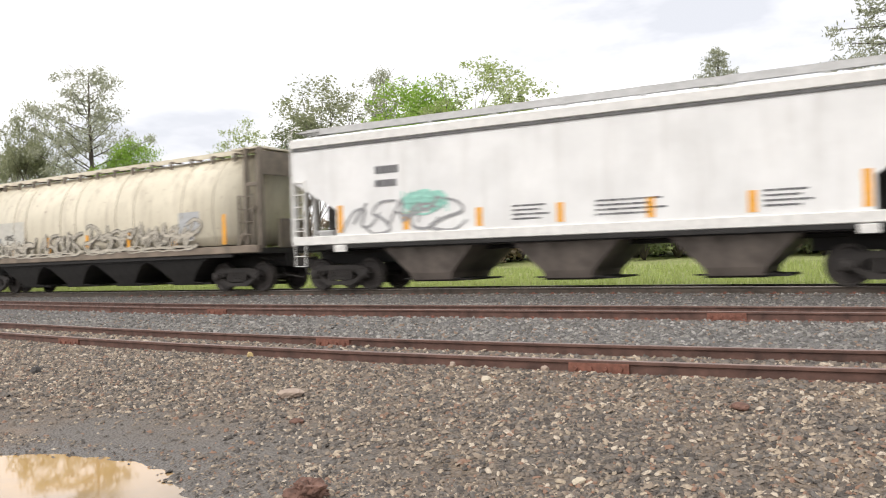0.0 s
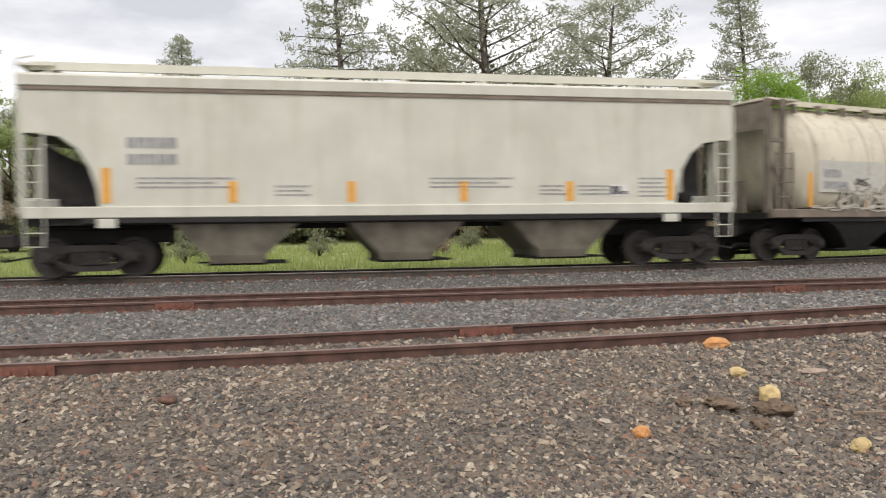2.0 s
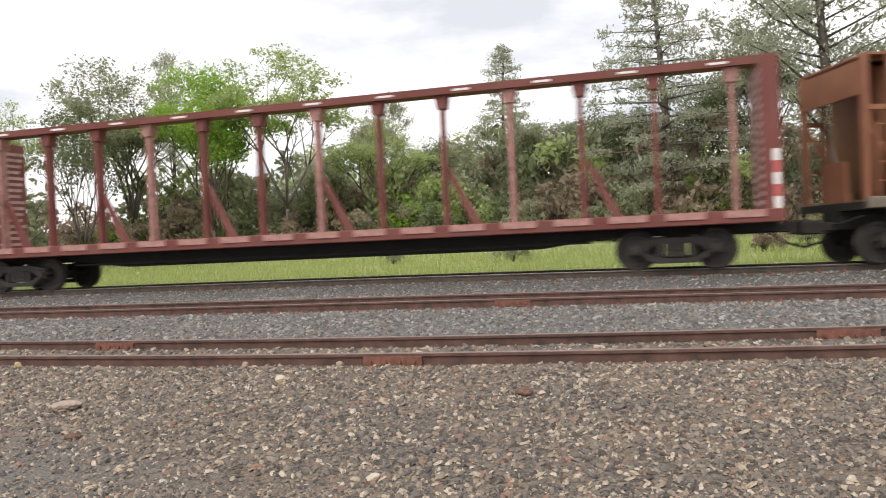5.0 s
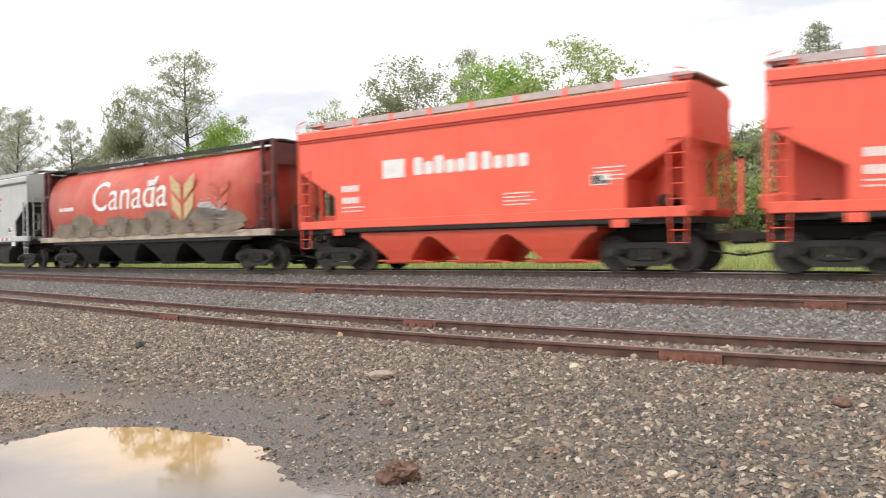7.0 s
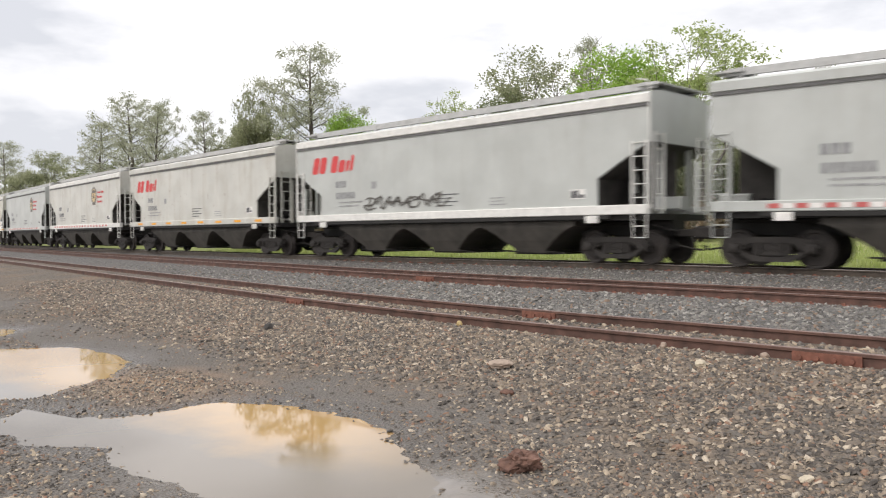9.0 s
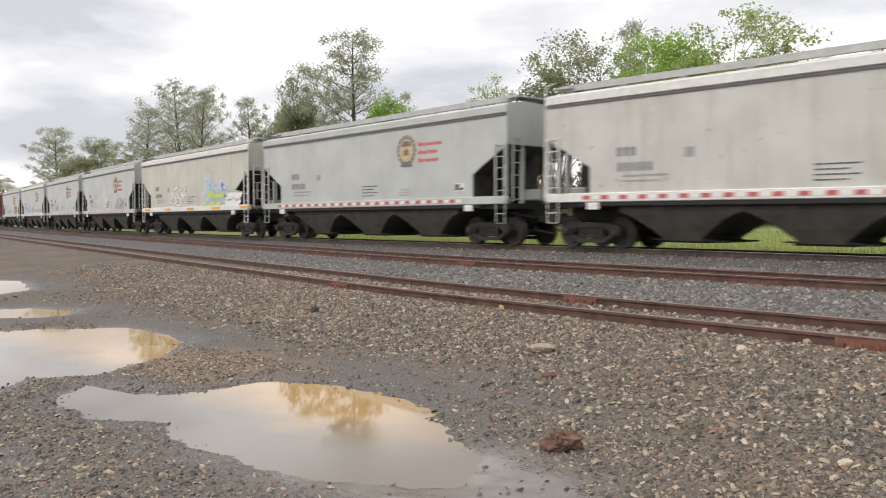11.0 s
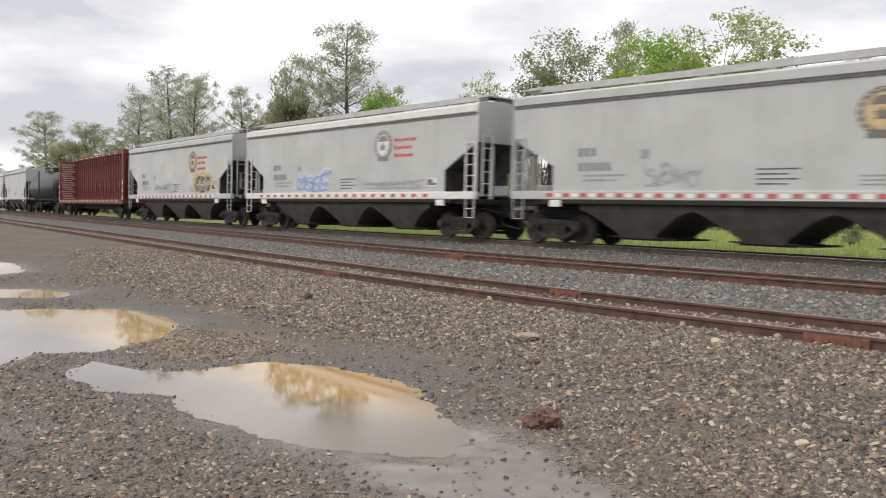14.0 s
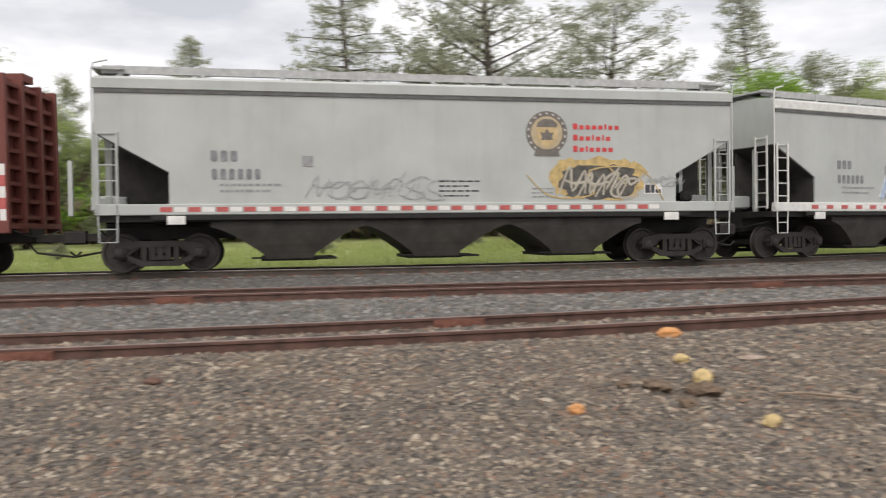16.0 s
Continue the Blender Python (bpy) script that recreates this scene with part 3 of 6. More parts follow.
# ---- loose stones ----
def scatter(name, label, mat, count, xr, yr, size, seed, keep):
    """Angular stones lying half in the ground, as one mesh."""
    r = np.random.RandomState(seed)
    x, y = r.uniform(*xr, count), r.uniform(*yr, count)
    ok = keep(x, y, r)
    x, y = x[ok], y[ok]
    d = shore_all(x, y)
    ok = (d > 0.02) & (mud_zone(x, y) < r.uniform(0.0, 1.08, len(x)))
    x, y, d = x[ok], y[ok], d[ok]
    z = ground_z(x, y, d)
    n = len(x)
    base = np.array([(-1, -0.7, -0.3), (0.8, -1, -0.3), (1, 0.7, -0.3), (-0.7, 0.9, -0.3), (-0.6, -0.5, 0.6), (0.5, -0.6, 0.75), (0.55, 0.5, 0.55), (-0.5, 0.45, 0.8)])
    s = size[0] + (size[1] - size[0]) * r.beta(1.3, 4, n)
    a = r.uniform(0, 6.28, n)
    v = base[None] * s[:, None, None] * 0.5 * r.uniform(0.65, 1.3, (n, 8, 3)) * np.stack([r.uniform(0.8, 2.0, n), r.uniform(0.55, 1.05, n), r.uniform(0.45, 1.15, n)], 1)[:, None, :]
    ca, sa = np.cos(a)[:, None], np.sin(a)[:, None]
    tilt = r.uniform(-0.6, 0.6, (n, 1))
    vx = v[:, :, 0] * ca - v[:, :, 1] * sa
    vy = v[:, :, 0] * sa + v[:, :, 1] * ca
    vz = v[:, :, 2] + vx * tilt
    V = np.stack([vx + x[:, None], vy + y[:, None], vz + (z + s * 0.14)[:, None]], 2).reshape(-1, 3)
    q = np.array([(4, 5, 6, 7), (0, 1, 5, 4), (1, 2, 6, 5), (2, 3, 7, 6), (3, 0, 4, 7)])
    F = (q[None] + (np.arange(n) * 8)[:, None, None]).reshape(-1, 4)
    me = bpy.data.meshes.new(name)
    me.vertices.add(len(V))
    me.vertices.foreach_set("co", V.ravel().astype(np.float32))
    me.loops.add(F.size)
    me.loops.foreach_set("vertex_index", F.ravel().astype(np.int32))
    me.polygons.add(len(F))
    me.polygons.foreach_set("loop_start", np.arange(0, F.size, 4, dtype=np.int32))
    me.update(calc_edges=True)
    me.materials.append(mat)
    return tagged(new(name, me), label, "stones", kind="stuff")


scatter("ballast_stones", "angular grey ballast stones between the rails", BALLAST, 72000, (-32, 17), (9.6, 24.0), (0.035, 0.095), 3,
        lambda x, y, r: (y > side_y(x) + 1.6) & (y < main_y(x) + 1.6) & (np.abs(y - mid_y(x)) > 0.06) & (np.abs(y - main_y(x) + 0.7175) > 0.06) & (r.uniform(0, 1, len(x)) < np.exp(-np.maximum(0, -x - 12) / 9)))
scatter("siding_stones", "brown and grey stones packed along the siding", GRAVEL, 22000, (-24, 12), (8.0, 12), (0.035, 0.09), 5,
        lambda x, y, r: (y > side_y(x) + 0.05) & (y < side_y(x) + 1.38))
scatter("shoulder_gravel", "mixed brown and grey gravel on the track shoulder", GRAVEL, 235000, (-26, 9), (3.2, 11.5), (0.016, 0.07), 7,
        lambda x, y, r: (y < side_y(x) - 0.06) & (r.uniform(0, 1, len(x)) < np.clip((y - 4.1 + 0.22 * (x + 3.5) * (x > -3.5)) / 2.2, 0.10, 1) * np.clip((shore_all(x, y) - 0.15) / 1.6, 0.06, 1) * np.clip((x + 27) / 14, 0, 1) * np.where(x < -5, np.clip((y - side_y(x) + 3.6) / 1.6, 0.12, 1), 1)))
scatter("lot_pebbles", "small loose pebbles strewn over the damp lot", GRAVEL, 92000, (-13, 4), (1.2, 5.2), (0.012, 0.045), 9,
        lambda x, y, r: r.uniform(0, 1, len(x)) < 0.8 * np.clip(shore_all(x, y) / 0.85, 0.08, 1))


def rock(name, x, y, size, mat, label, seed, flat_=0.7, sub=3, rough=0.25):
    bm = bmesh.new()
    bmesh.ops.create_icosphere(bm, subdivisions=sub, radius=1)
    off = Vector((seed * 3.1, seed * 1.7, seed * 0.9))
    for v in bm.verts:
        k = 1 + rough * noise.noise(v.co * 1.3 + off) + 0.5 * rough * noise.noise(v.co * 3.7 + off) + 0.3 * rough * noise.noise(v.co * 8 + off)
        v.co = Vector((v.co.x * k * size[0] / 2, v.co.y * k * size[1] / 2, v.co.z * k * size[2] / 2))
    me = bpy.data.meshes.new(name)
    bm.to_mesh(me)
    bm.free()
    z = float(ground_z(np.array([x]), np.array([y]))[0])
    return tagged(part(name, me, mat, at=pose(x, y, z + size[2] * 0.36, 0, 0, seed * 40)), label, "rock", "rocks on the gravel")


rock("rock", -3.28, 4.44, (0.235, 0.2, 0.155), ROCK_RED, "rough red-brown lava rock beside the puddle", 1, rough=0.5, sub=4)
rock("flat_stone", -5.3, 6.95, (0.27, 0.24, 0.10), ROCK_PALE, "pale flat stone lying on the gravel", 2)
rock("dark_stone", -10.0, 7.58, (0.16, 0.13, 0.12), ROCK_DARK, "small dark stone on the gravel", 3)
rock("orange_stone", 4.2, 8.02, (0.25, 0.15, 0.13), ROCK_ORANGE, "orange sandstone lump against the siding rail", 4)
rock("yellow_stone", 3.9, 7.03, (0.17, 0.12, 0.10), ROCK_YELLOW, "pale yellow stone on the gravel", 5)
rock("yellow_stone", 3.72, 6.25, (0.20, 0.16, 0.19), ROCK_YELLOW, "upright yellow stone among dark dirt clods", 6)
CLOD = plain("brown_dirt_clod", (0.15, 0.105, 0.07), 0.95, vary=0.5, scale=16, bumpy=0.6)
rock("dirt_clod", 3.3, 6.2, (0.30, 0.2, 0.11), CLOD, "crumbled brown dirt clod on the gravel", 7, rough=0.5)
rock("dirt_clod", 3.62, 6.02, (0.26, 0.2, 0.12), CLOD, "crumbled brown dirt clod on the gravel", 8, rough=0.5)
rock("dirt_clod", 3.05, 6.35, (0.22, 0.12, 0.07), CLOD, "crumbled brown dirt clod on the gravel", 15, rough=0.5)
rock("dirt_clod", 3.35, 5.75, (0.16, 0.13, 0.08), CLOD, "small crumbled dirt clod on the gravel", 16, rough=0.5)
rock("dirt_clod", 3.85, 6.45, (0.18, 0.12, 0.08), CLOD, "small crumbled dirt clod on the gravel", 17, rough=0.5)
rock("flat_stone", 4.6, 7.0, (0.22, 0.14, 0.06), ROCK_PALE, "pale flat stone lying on the gravel", 18)
rock("orange_stone", 2.42, 5.7, (0.12, 0.10, 0.10), ROCK_ORANGE, "small orange stone on the gravel", 9)
rock("orange_stone", 3.75, 5.2, (0.15, 0.12, 0.11), ROCK_YELLOW, "small orange-yellow stone on the gravel", 10)
rock("yellow_stone", -1.77, 5.3, (0.12, 0.07, 0.05), ROCK_CREAM, "small pale yellow stone on the gravel", 11)
rock("white_stone", -3.48, 7.75, (0.15, 0.10, 0.08), ROCK_CREAM, "pale broken stone on the track shoulder", 12)
for k, px in enumerate((-7.3, -4.17, -3.06)):
    rock("white_stone", px, float(side_y(px)) - 0.12, (0.09, 0.07, 0.08), ROCK_PALE if k else ROCK_YELLOW, "small pale stone against the siding rail", 20 + k)
rock("red_stone", -1.0, 7.2, (0.16, 0.11, 0.07), ROCK_RED, "red-brown stone on the gravel", 13)
rock("red_stone", -4.6, 6.1, (0.13, 0.09, 0.06), ROCK_RED, "red-brown stone on the gravel", 14)
stick = Geo().tube([(-0.32, 0, 0.015), (-0.1, 0.02, 0.03), (0.12, -0.01, 0.028), (0.34, 0.02, 0.012)], [0.008, 0.013, 0.012, 0.006], 6)
tagged(part("stick", stick.mesh("stick"), STICK, at=pose(4.45, 5.7, 0.1, 0, 0, -35)), "dry broken stick lying on the gravel", "stick")


# ---- trees and brush behind the line ----
def leaf_mesh(name, centres, radii, per, size, seed, flatten=0.8, thin=0.5):
    """Small leaf blades round many twig centres."""
    r = np.random.RandomState(seed)
    c = np.repeat(np.array(centres), per, axis=0)
    rad = np.repeat(np.array(radii), per)
    n = len(c)
    u = r.normal(size=(n, 3))
    u /= np.linalg.norm(u, axis=1)[:, None]
    p = c + u * (rad * r.uniform(0.05, 1, n) ** 0.7)[:, None] * np.array([1, 1, flatten])
    a, b = r.normal(size=(n, 3)), r.normal(size=(n, 3))
    a /= np.linalg.norm(a, axis=1)[:, None]
    b -= a * (a * b).sum(1)[:, None]
    b /= np.linalg.norm(b, axis=1)[:, None]
    s = size * r.uniform(0.6, 1.4, n)[:, None]
    V = np.stack([p - a * s, p + b * s * thin, p + a * s, p - b * s * thin], 1).reshape(-1, 3)
    F = np.arange(n * 4).reshape(-1, 4)
    me = bpy.data.meshes.new(name)
    me.from_pydata(V.tolist(), [], F.tolist())
    return me


def limb(wood, tips, r, p, d, length, rad, depth, fork, wide, rise):
    """A bent branch that forks into thinner ones; its outermost twigs bear leaf tufts."""
    bend = Vector((r.uniform(-0.25, 0.25), r.uniform(-0.25, 0.25), r.uniform(-0.1, 0.2)))
    midp = p + d * length * 0.5 + bend * length * 0.35
    end = p + (d + bend * 0.5).normalized() * length
    wood.tube([p, midp, end], [rad, rad * 0.8, rad * 0.6], 5 if depth > 1 else 3)
    if depth == 0:
        tips.append(end)
        tips.append(midp.lerp(end, r.uniform(0.1, 0.7)) + 0.2 * bend)
        return
    if depth == 1:
        tips.append(end)
    for k in range(fork):
        a = 6.28 * (k + r.uniform(-0.3, 0.3)) / fork
        side = Vector((math.cos(a), math.sin(a), r.uniform(-0.2, 0.3))) * wide * r.uniform(0.6, 1.3)
        nd = (d + side + Vector((0, 0, rise))).normalized()
        limb(wood, tips, r, midp.lerp(end, r.uniform(0.35, 1.0)), nd, length * r.uniform(0.58, 0.85), rad * 0.55, depth - 1, fork, wide, rise)


def tree_kind(kind, seed, fine=1.0):
    """Trunk and crown of a tree twelve metres tall and six wide."""
    r = random.Random(seed)
    wood, tips = Geo(), []
    H = 12.0
    lean = r.uniform(-0.6, 0.6)

    def spine_at(z):
        t = z / H
        return Vector((lean * t * t + 0.12 * math.sin(5 * t + seed), 0.1 * math.sin(4 * t + 2 * seed), z))
    if kind in "pc":
        wood.tube([spine_at(H * 0.98 * k / 9) for k in range(10)], [0.17 * (1 - 0.88 * k / 9) for k in range(10)], 7)
        n = 74 if kind == "c" else 50
        low = 0.16 if kind == "c" else 0.26
        for k in range(n):
            t = k / (n - 1)
            z = H * (low + (0.97 - low) * t)
            a = k * 2.4 + r.uniform(-0.5, 0.5)
            if kind == "c":
                reach = 3.0 * (1.05 - t) ** 0.75 * r.uniform(0.5, 1.05)
                d = Vector((math.cos(a), math.sin(a), r.uniform(-0.18, 0.12) + 0.35 * t))
            else:
                reach = 3.1 * (0.22 + 0.78 * math.sin(math.pi * (0.22 + 0.70 * t)) ** 1.3) * r.uniform(0.4, 1.0)
                d = Vector((math.cos(a), math.sin(a), r.uniform(0.35, 1.0)))
            d.normalize()
            base = spine_at(z)
            steps = max(2, int(reach / 0.55))
            pts = [base + d * reach * q / steps + Vector((r.uniform(-0.1, 0.1), r.uniform(-0.1, 0.1), 0.10 * (q / steps) ** 2 * reach * (1 if kind == "p" else -0.6))) for q in range(steps + 1)]
            wood.tube(pts, [max(0.012, 0.055 * (1.1 - 0.8 * t) * (1 - 0.85 * q / steps)) for q in range(steps + 1)], 4)
            for q in range(1, steps + 1):
                if r.random() < 0.92 and q / steps > (0.1 if kind == "c" else 0.3):
                    for m in (-1, 0, 1):
                        off = Vector((-d.y, d.x, 0)) * m * r.uniform(0.25, 0.6) * (1.1 - 0.5 * q / steps)
                        tips.append(pts[q] + off + Vector((0, 0, r.uniform(-0.08, 0.16))))
        tips.append(spine_at(H * 0.985))
    else:
        fork_z = {"o": 0.22, "g": 0.16, "y": 0.26, "d": 0.10}[kind] * H
        wood.tube([spine_at(fork_z * k / 4) for k in range(5)], [0.20 - 0.02 * k for k in range(5)], 8)
        stems = {"o": 5, "g": 6, "y": 4, "d": 7}[kind]
        for k in range(stems):
            a = 6.28 * (k + r.uniform(-0.25, 0.25)) / stems
            out = r.uniform(0.25, 0.75)
            d = Vector((math.cos(a) * out, math.sin(a) * out, 1)).normalized()
            limb(wood, tips, r, spine_at(fork_z * r.uniform(0.75, 1.0)), d, H * r.uniform(0.24, 0.34), 0.11, 3, 3, {"o": 0.75, "g": 0.8, "y": 0.85, "d": 0.8}[kind], 0.12)
    P = np.array([tuple(p) for p in tips])
    top, reach = P[:, 2].max(), np.percentile(np.hypot(P[:, 0], P[:, 1]), 95)
    fit = Vector((2.85 / reach, 2.85 / reach, (H - 0.25) / top))
    wood.v = [(x * fit.x, y * fit.y, z * fit.z) for x, y, z in wood.v]
    P = P * np.array(fit)
    keep = int(len(P) * {"p": 1, "c": 1, "o": 1, "g": 1, "y": 0.8, "d": 1}[kind])
    P = P[np.random.RandomState(seed).permutation(len(P))[:keep]]
    radii = [r.uniform(*{"p": (0.3, 0.62), "c": (0.28, 0.55), "o": (0.4, 0.78), "g": (0.5, 0.9), "y": (0.34, 0.66), "d": (0.5, 0.9)}[kind]) for _ in P]
    total = {"p": 12500, "c": 13500, "o": 13500, "g": 15500, "y": 9000, "d": 9500}[kind] * fine
    leaves = leaf_mesh("crown", P, radii, max(3, int(total / len(P))), {"p": 0.092, "c": 0.092, "o": 0.084, "g": 0.095, "y": 0.08, "d": 0.095}[kind] / math.sqrt(fine), seed, {"c": 0.5, "p": 0.75}.get(kind, 0.8), 0.3 if kind in "pc" else 0.5)
    return wood.mesh("trunk", True), leaves


LEAF = {"p": PINE, "c": PINE, "o": OAK, "g": BRIGHT, "y": YELLOWISH, "d": DARKLEAF}
WORDS = {"p": ("gray_pine", "thin grey-green pine with sparse open crown", "pine tree"), "c": ("conifer", "tall conical conifer with dark straight trunk", "pine tree"), "o": ("oak_tree", "grey-green oak with loose rounded crown", "oak tree"), "g": ("leafy_tree", "bright spring-green leafy tree", "tree"), "y": ("young_oak", "yellow-green oak in fresh spring leaf", "oak tree"), "d": ("dark_oak", "dense dark green oak behind the line", "oak tree")}
KINDS = {(k, j, f): tree_kind(k, 11 * j + ord(k), f) for k in "pcogyd" for j in range(3 if k in "po" else 2) for f in (1.0, 0.2)}


def plant(x, y, top, width, kind, j):
    """A tree of that height and width, standing on the ground."""
    name, label, cat = WORDS[kind]
    z = float(ground_z(np.array([x]), np.array([y]))[0])
    tree = tagged(new(name), label, cat, "trees behind the line")
    trunk, crown = KINDS[(kind, j % (3 if kind in "po" else 2), 1.0 if j < 100 else 0.2)]
    tree.matrix_world = pose(x, y, z - 0.1, 0, 0, (j * 77) % 360)
    s = max(0.6, width * 1.4 / 6)
    tree.scale = (s, s, (top - z) / 12)
    part("trunk", trunk, BARK, tree)
    part("crown", crown, LEAF[kind], tree)
    return tree


WEST_TREES = [
    (-246.2, 77.8, 15.6, 10.6, 'p'),
    (-203.4, 68.5, 11.4, 7.5, 'p'),
    (-137.5, 54.1, 17.0, 7.1, 'p'),
    (-112.2, 48.8, 13.0, 7.6, 'o'),
    (-97.7, 45.7, 9.7, 5.2, 'o'),
    (-84.2, 42.7, 14.0, 5.2, 'p'),
    (-74.3, 40.7, 15.4, 5.9, 'p'),
    (-67.3, 39.1, 14.1, 3.8, 'p'),
    (-58.4, 38.3, 11.9, 3.4, 'p'),
    (-58.9, 41.1, 11.3, 3.0, 'o'),
    (-49.5, 37.1, 13.5, 3.4, 'o'),
    (-45.5, 38.8, 15.5, 5.4, 'p'),
    (-42.6, 39.1, 10.6, 3.2, 'g'),
]
MIDDLE_TREES = [
    (-50.1, 39.5, 9.5, 3.5, 'y'),
    (-38.9, 45.3, 12.0, 4.1, 'y'),
    (-30.7, 42.2, 10.8, 3.9, 'd'),
    (-29.6, 45.4, 13.8, 6.3, 'o'),
    (-29.5, 50.2, 15.4, 3.6, 'p'),
    (-23.5, 44.3, 13.0, 5.2, 'g'),
    (-19.0, 44.3, 13.4, 6.0, 'y'),
    (-15.1, 50.0, 9.9, 5.4, 'y'),
    (-12.2, 54.8, 8.9, 3.9, 'd'),
    (-8.2, 59.6, 16.0, 4.6, 'c'),
    (-5.5, 49.9, 9.9, 4.5, 'o'),
    (-2.5, 54.1, 9.7, 4.1, 'd'),
    (2.5, 46.1, 18.5, 6.4, 'c'),
]
EAST_TREES = [
    (0.6, 50.2, 9.8, 3.5, 'd'),
    (-17.3, 59.0, 13.2, 3.4, 'o'),
    (7.8, 49.1, 14.9, 4.5, 'o'),
    (10.1, 44.6, 19.5, 8.3, 'p'),
    (18.1, 46.4, 15.8, 6.8, 'p'),
    (25.8, 45.1, 16.3, 5.2, 'c'),
    (24.1, 39.1, 9.8, 3.8, 'g'),
    (28.7, 40.9, 11.1, 3.5, 'o'),
    (29.3, 38.1, 10.1, 3.6, 'y'),
    (15.9, 51.4, 12.7, 5.2, 'd'),
    (21.7, 44.9, 9.7, 4.1, 'y'),
    (5.5, 51.4, 10.9, 4.3, 'd'),
]
for j, (x, y, top, width, kind) in enumerate(WEST_TREES + MIDDLE_TREES + EAST_TREES):
    plant(x, y, top, width, kind, j)
rt = random.Random(5)
for k in range(30):
    x = -150 + k * 3.4 if k < 23 else 32 + (k - 23) * 5
    y = float(main_y(x)) + (rt.uniform(17, 34) if x > -70 else rt.uniform(9, 22))
    plant(x, y, rt.uniform(5.5, 9.5), rt.uniform(4, 6.5), rt.choice("oddyp"), 100 + k)
for k in range(17):
    x = -26 + k * 3.6 + rt.uniform(-1, 1)
    plant(x, 62 + rt.uniform(-4, 8), rt.uniform(7.5, 11.0), rt.uniform(5, 7), rt.choice("oddypp"), 200 + k)


def shrub_kind(seed):
    r = random.Random(seed)
    wood, cs, rs = Geo(), [], []
    for k in range(12):
        a, h, d = r.uniform(0, 6.28), r.uniform(1.1, 2.3), r.uniform(0.3, 1.3)
        wood.tube([(0, 0, 0), (d * 0.4 * math.cos(a), d * 0.4 * math.sin(a), h * 0.55), (d * math.cos(a), d * math.sin(a), h)], [0.035, 0.022, 0.008], 5)
        for m in range(4):
            cs.append((d * math.cos(a) * r.uniform(0.5, 1.2), d * math.sin(a) * r.uniform(0.5, 1.2), h * r.uniform(0.35, 1.05)))
            rs.append(r.uniform(0.25, 0.55))
    return wood.mesh("stem", True), leaf_mesh("foliage", cs, rs, 30, 0.093, seed)


SHRUBS = [shrub_kind(s) for s in (1, 2, 3)]
SHRUB_LOOK = [(DARKLEAF, "dark green brush at the edge of the field"), (YELLOWISH, "pale yellow-green shrub at the edge of the field"), (DRYBRUSH, "dry brown leafless brush at the edge of the field"), (OAK, "grey-green shrub at the edge of the field"), (BRIGHT, "fresh green shrub at the edge of the field")]
for k in range(92):
    x = -44 + k * 0.86 + rt.uniform(-0.8, 0.8)
    y = 46 + rt.uniform(-3, 7) - (2 if x > 12 else 0)
    look_, words = SHRUB_LOOK[rt.choice((0, 0, 1, 2, 2, 2, 3, 3, 4))]
    bush = tagged(new("shrub"), words, "shrub", "brush along the field")
    bush.matrix_world = pose(x, y, float(ground_z(np.array([x]), np.array([y]))[0]) - 0.05, 0, 0, rt.uniform(0, 360))
    s = rt.uniform(0.9, 1.9)
    bush.scale = (s * 1.15, s * 1.15, s)
    stem, fol = SHRUBS[k % 3]
    part("stem", stem, BARK, bush)
    part("foliage", fol, look_, bush)
for k in range(64):
    x = -30 + k * 1.0 + rt.uniform(-0.7, 0.7)
    y = 50 + rt.uniform(-2.5, 6) - (3 if x > 12 else 0)
    look_, words = SHRUB_LOOK[rt.choice((0, 1, 2, 2, 3, 3, 3))]
    bush = tagged(new("shrub"), words.replace("brush", "tall brush").replace("shrub", "tall shrub"), "shrub", "brush along the field")
    bush.matrix_world = pose(x, y, float(ground_z(np.array([x]), np.array([y]))[0]) - 0.05, 0, 0, rt.uniform(0, 360))
    s = rt.uniform(1.7, 2.9)
    bush.scale = (s * 0.95, s * 0.95, s)
    stem, fol = SHRUBS[k % 3]
    part("stem", stem, BARK, bush)
    part("foliage", fol, look_, bush)
for k in range(40):
    x = -120 + k * 2.2 + rt.uniform(-1, 1)
    y = float(main_y(x)) + rt.uniform(9, 16)
    look_, words = SHRUB_LOOK[rt.choice((0, 0, 2, 3, 3))]
    bush = tagged(new("shrub"), words.replace("field", "line").replace("brush", "tall brush").replace("shrub", "tall shrub"), "shrub", "brush along the field")
    bush.matrix_world = pose(x, y, float(ground_z(np.array([x]), np.array([y]))[0]) - 0.05, 0, 0, rt.uniform(0, 360))
    s = rt.uniform(1.5, 2.3)
    bush.scale = (s * 1.2, s * 1.2, s)
    stem, fol = SHRUBS[k % 3]
    part("stem", stem, BARK, bush)
    part("foliage", fol, look_, bush)
for x, y, s in ((-4.2, 31.0, 0.55), (0.6, 32.5, 0.5), (4.6, 30.5, 0.6), (9.0, 33.0, 0.7), (12.5, 31.0, 0.75), (-9.5, 33.0, 0.4), (16.0, 31.0, 0.8), (6.8, 34.0, 0.5)):
    bush = tagged(new("shrub"), "small dark bush standing in the grass", "shrub", "bushes in the grass")
    bush.matrix_world = pose(x, y, float(ground_z(np.array([x]), np.array([y]))[0]) - 0.05, 0, 0, x * 50)
    bush.scale = (s, s, s)
    stem, fol = SHRUBS[int(x) % 3]
    part("stem", stem, BARK, bush)
    part("foliage", fol, OAK if s < 0.6 else DRYBRUSH, bush)


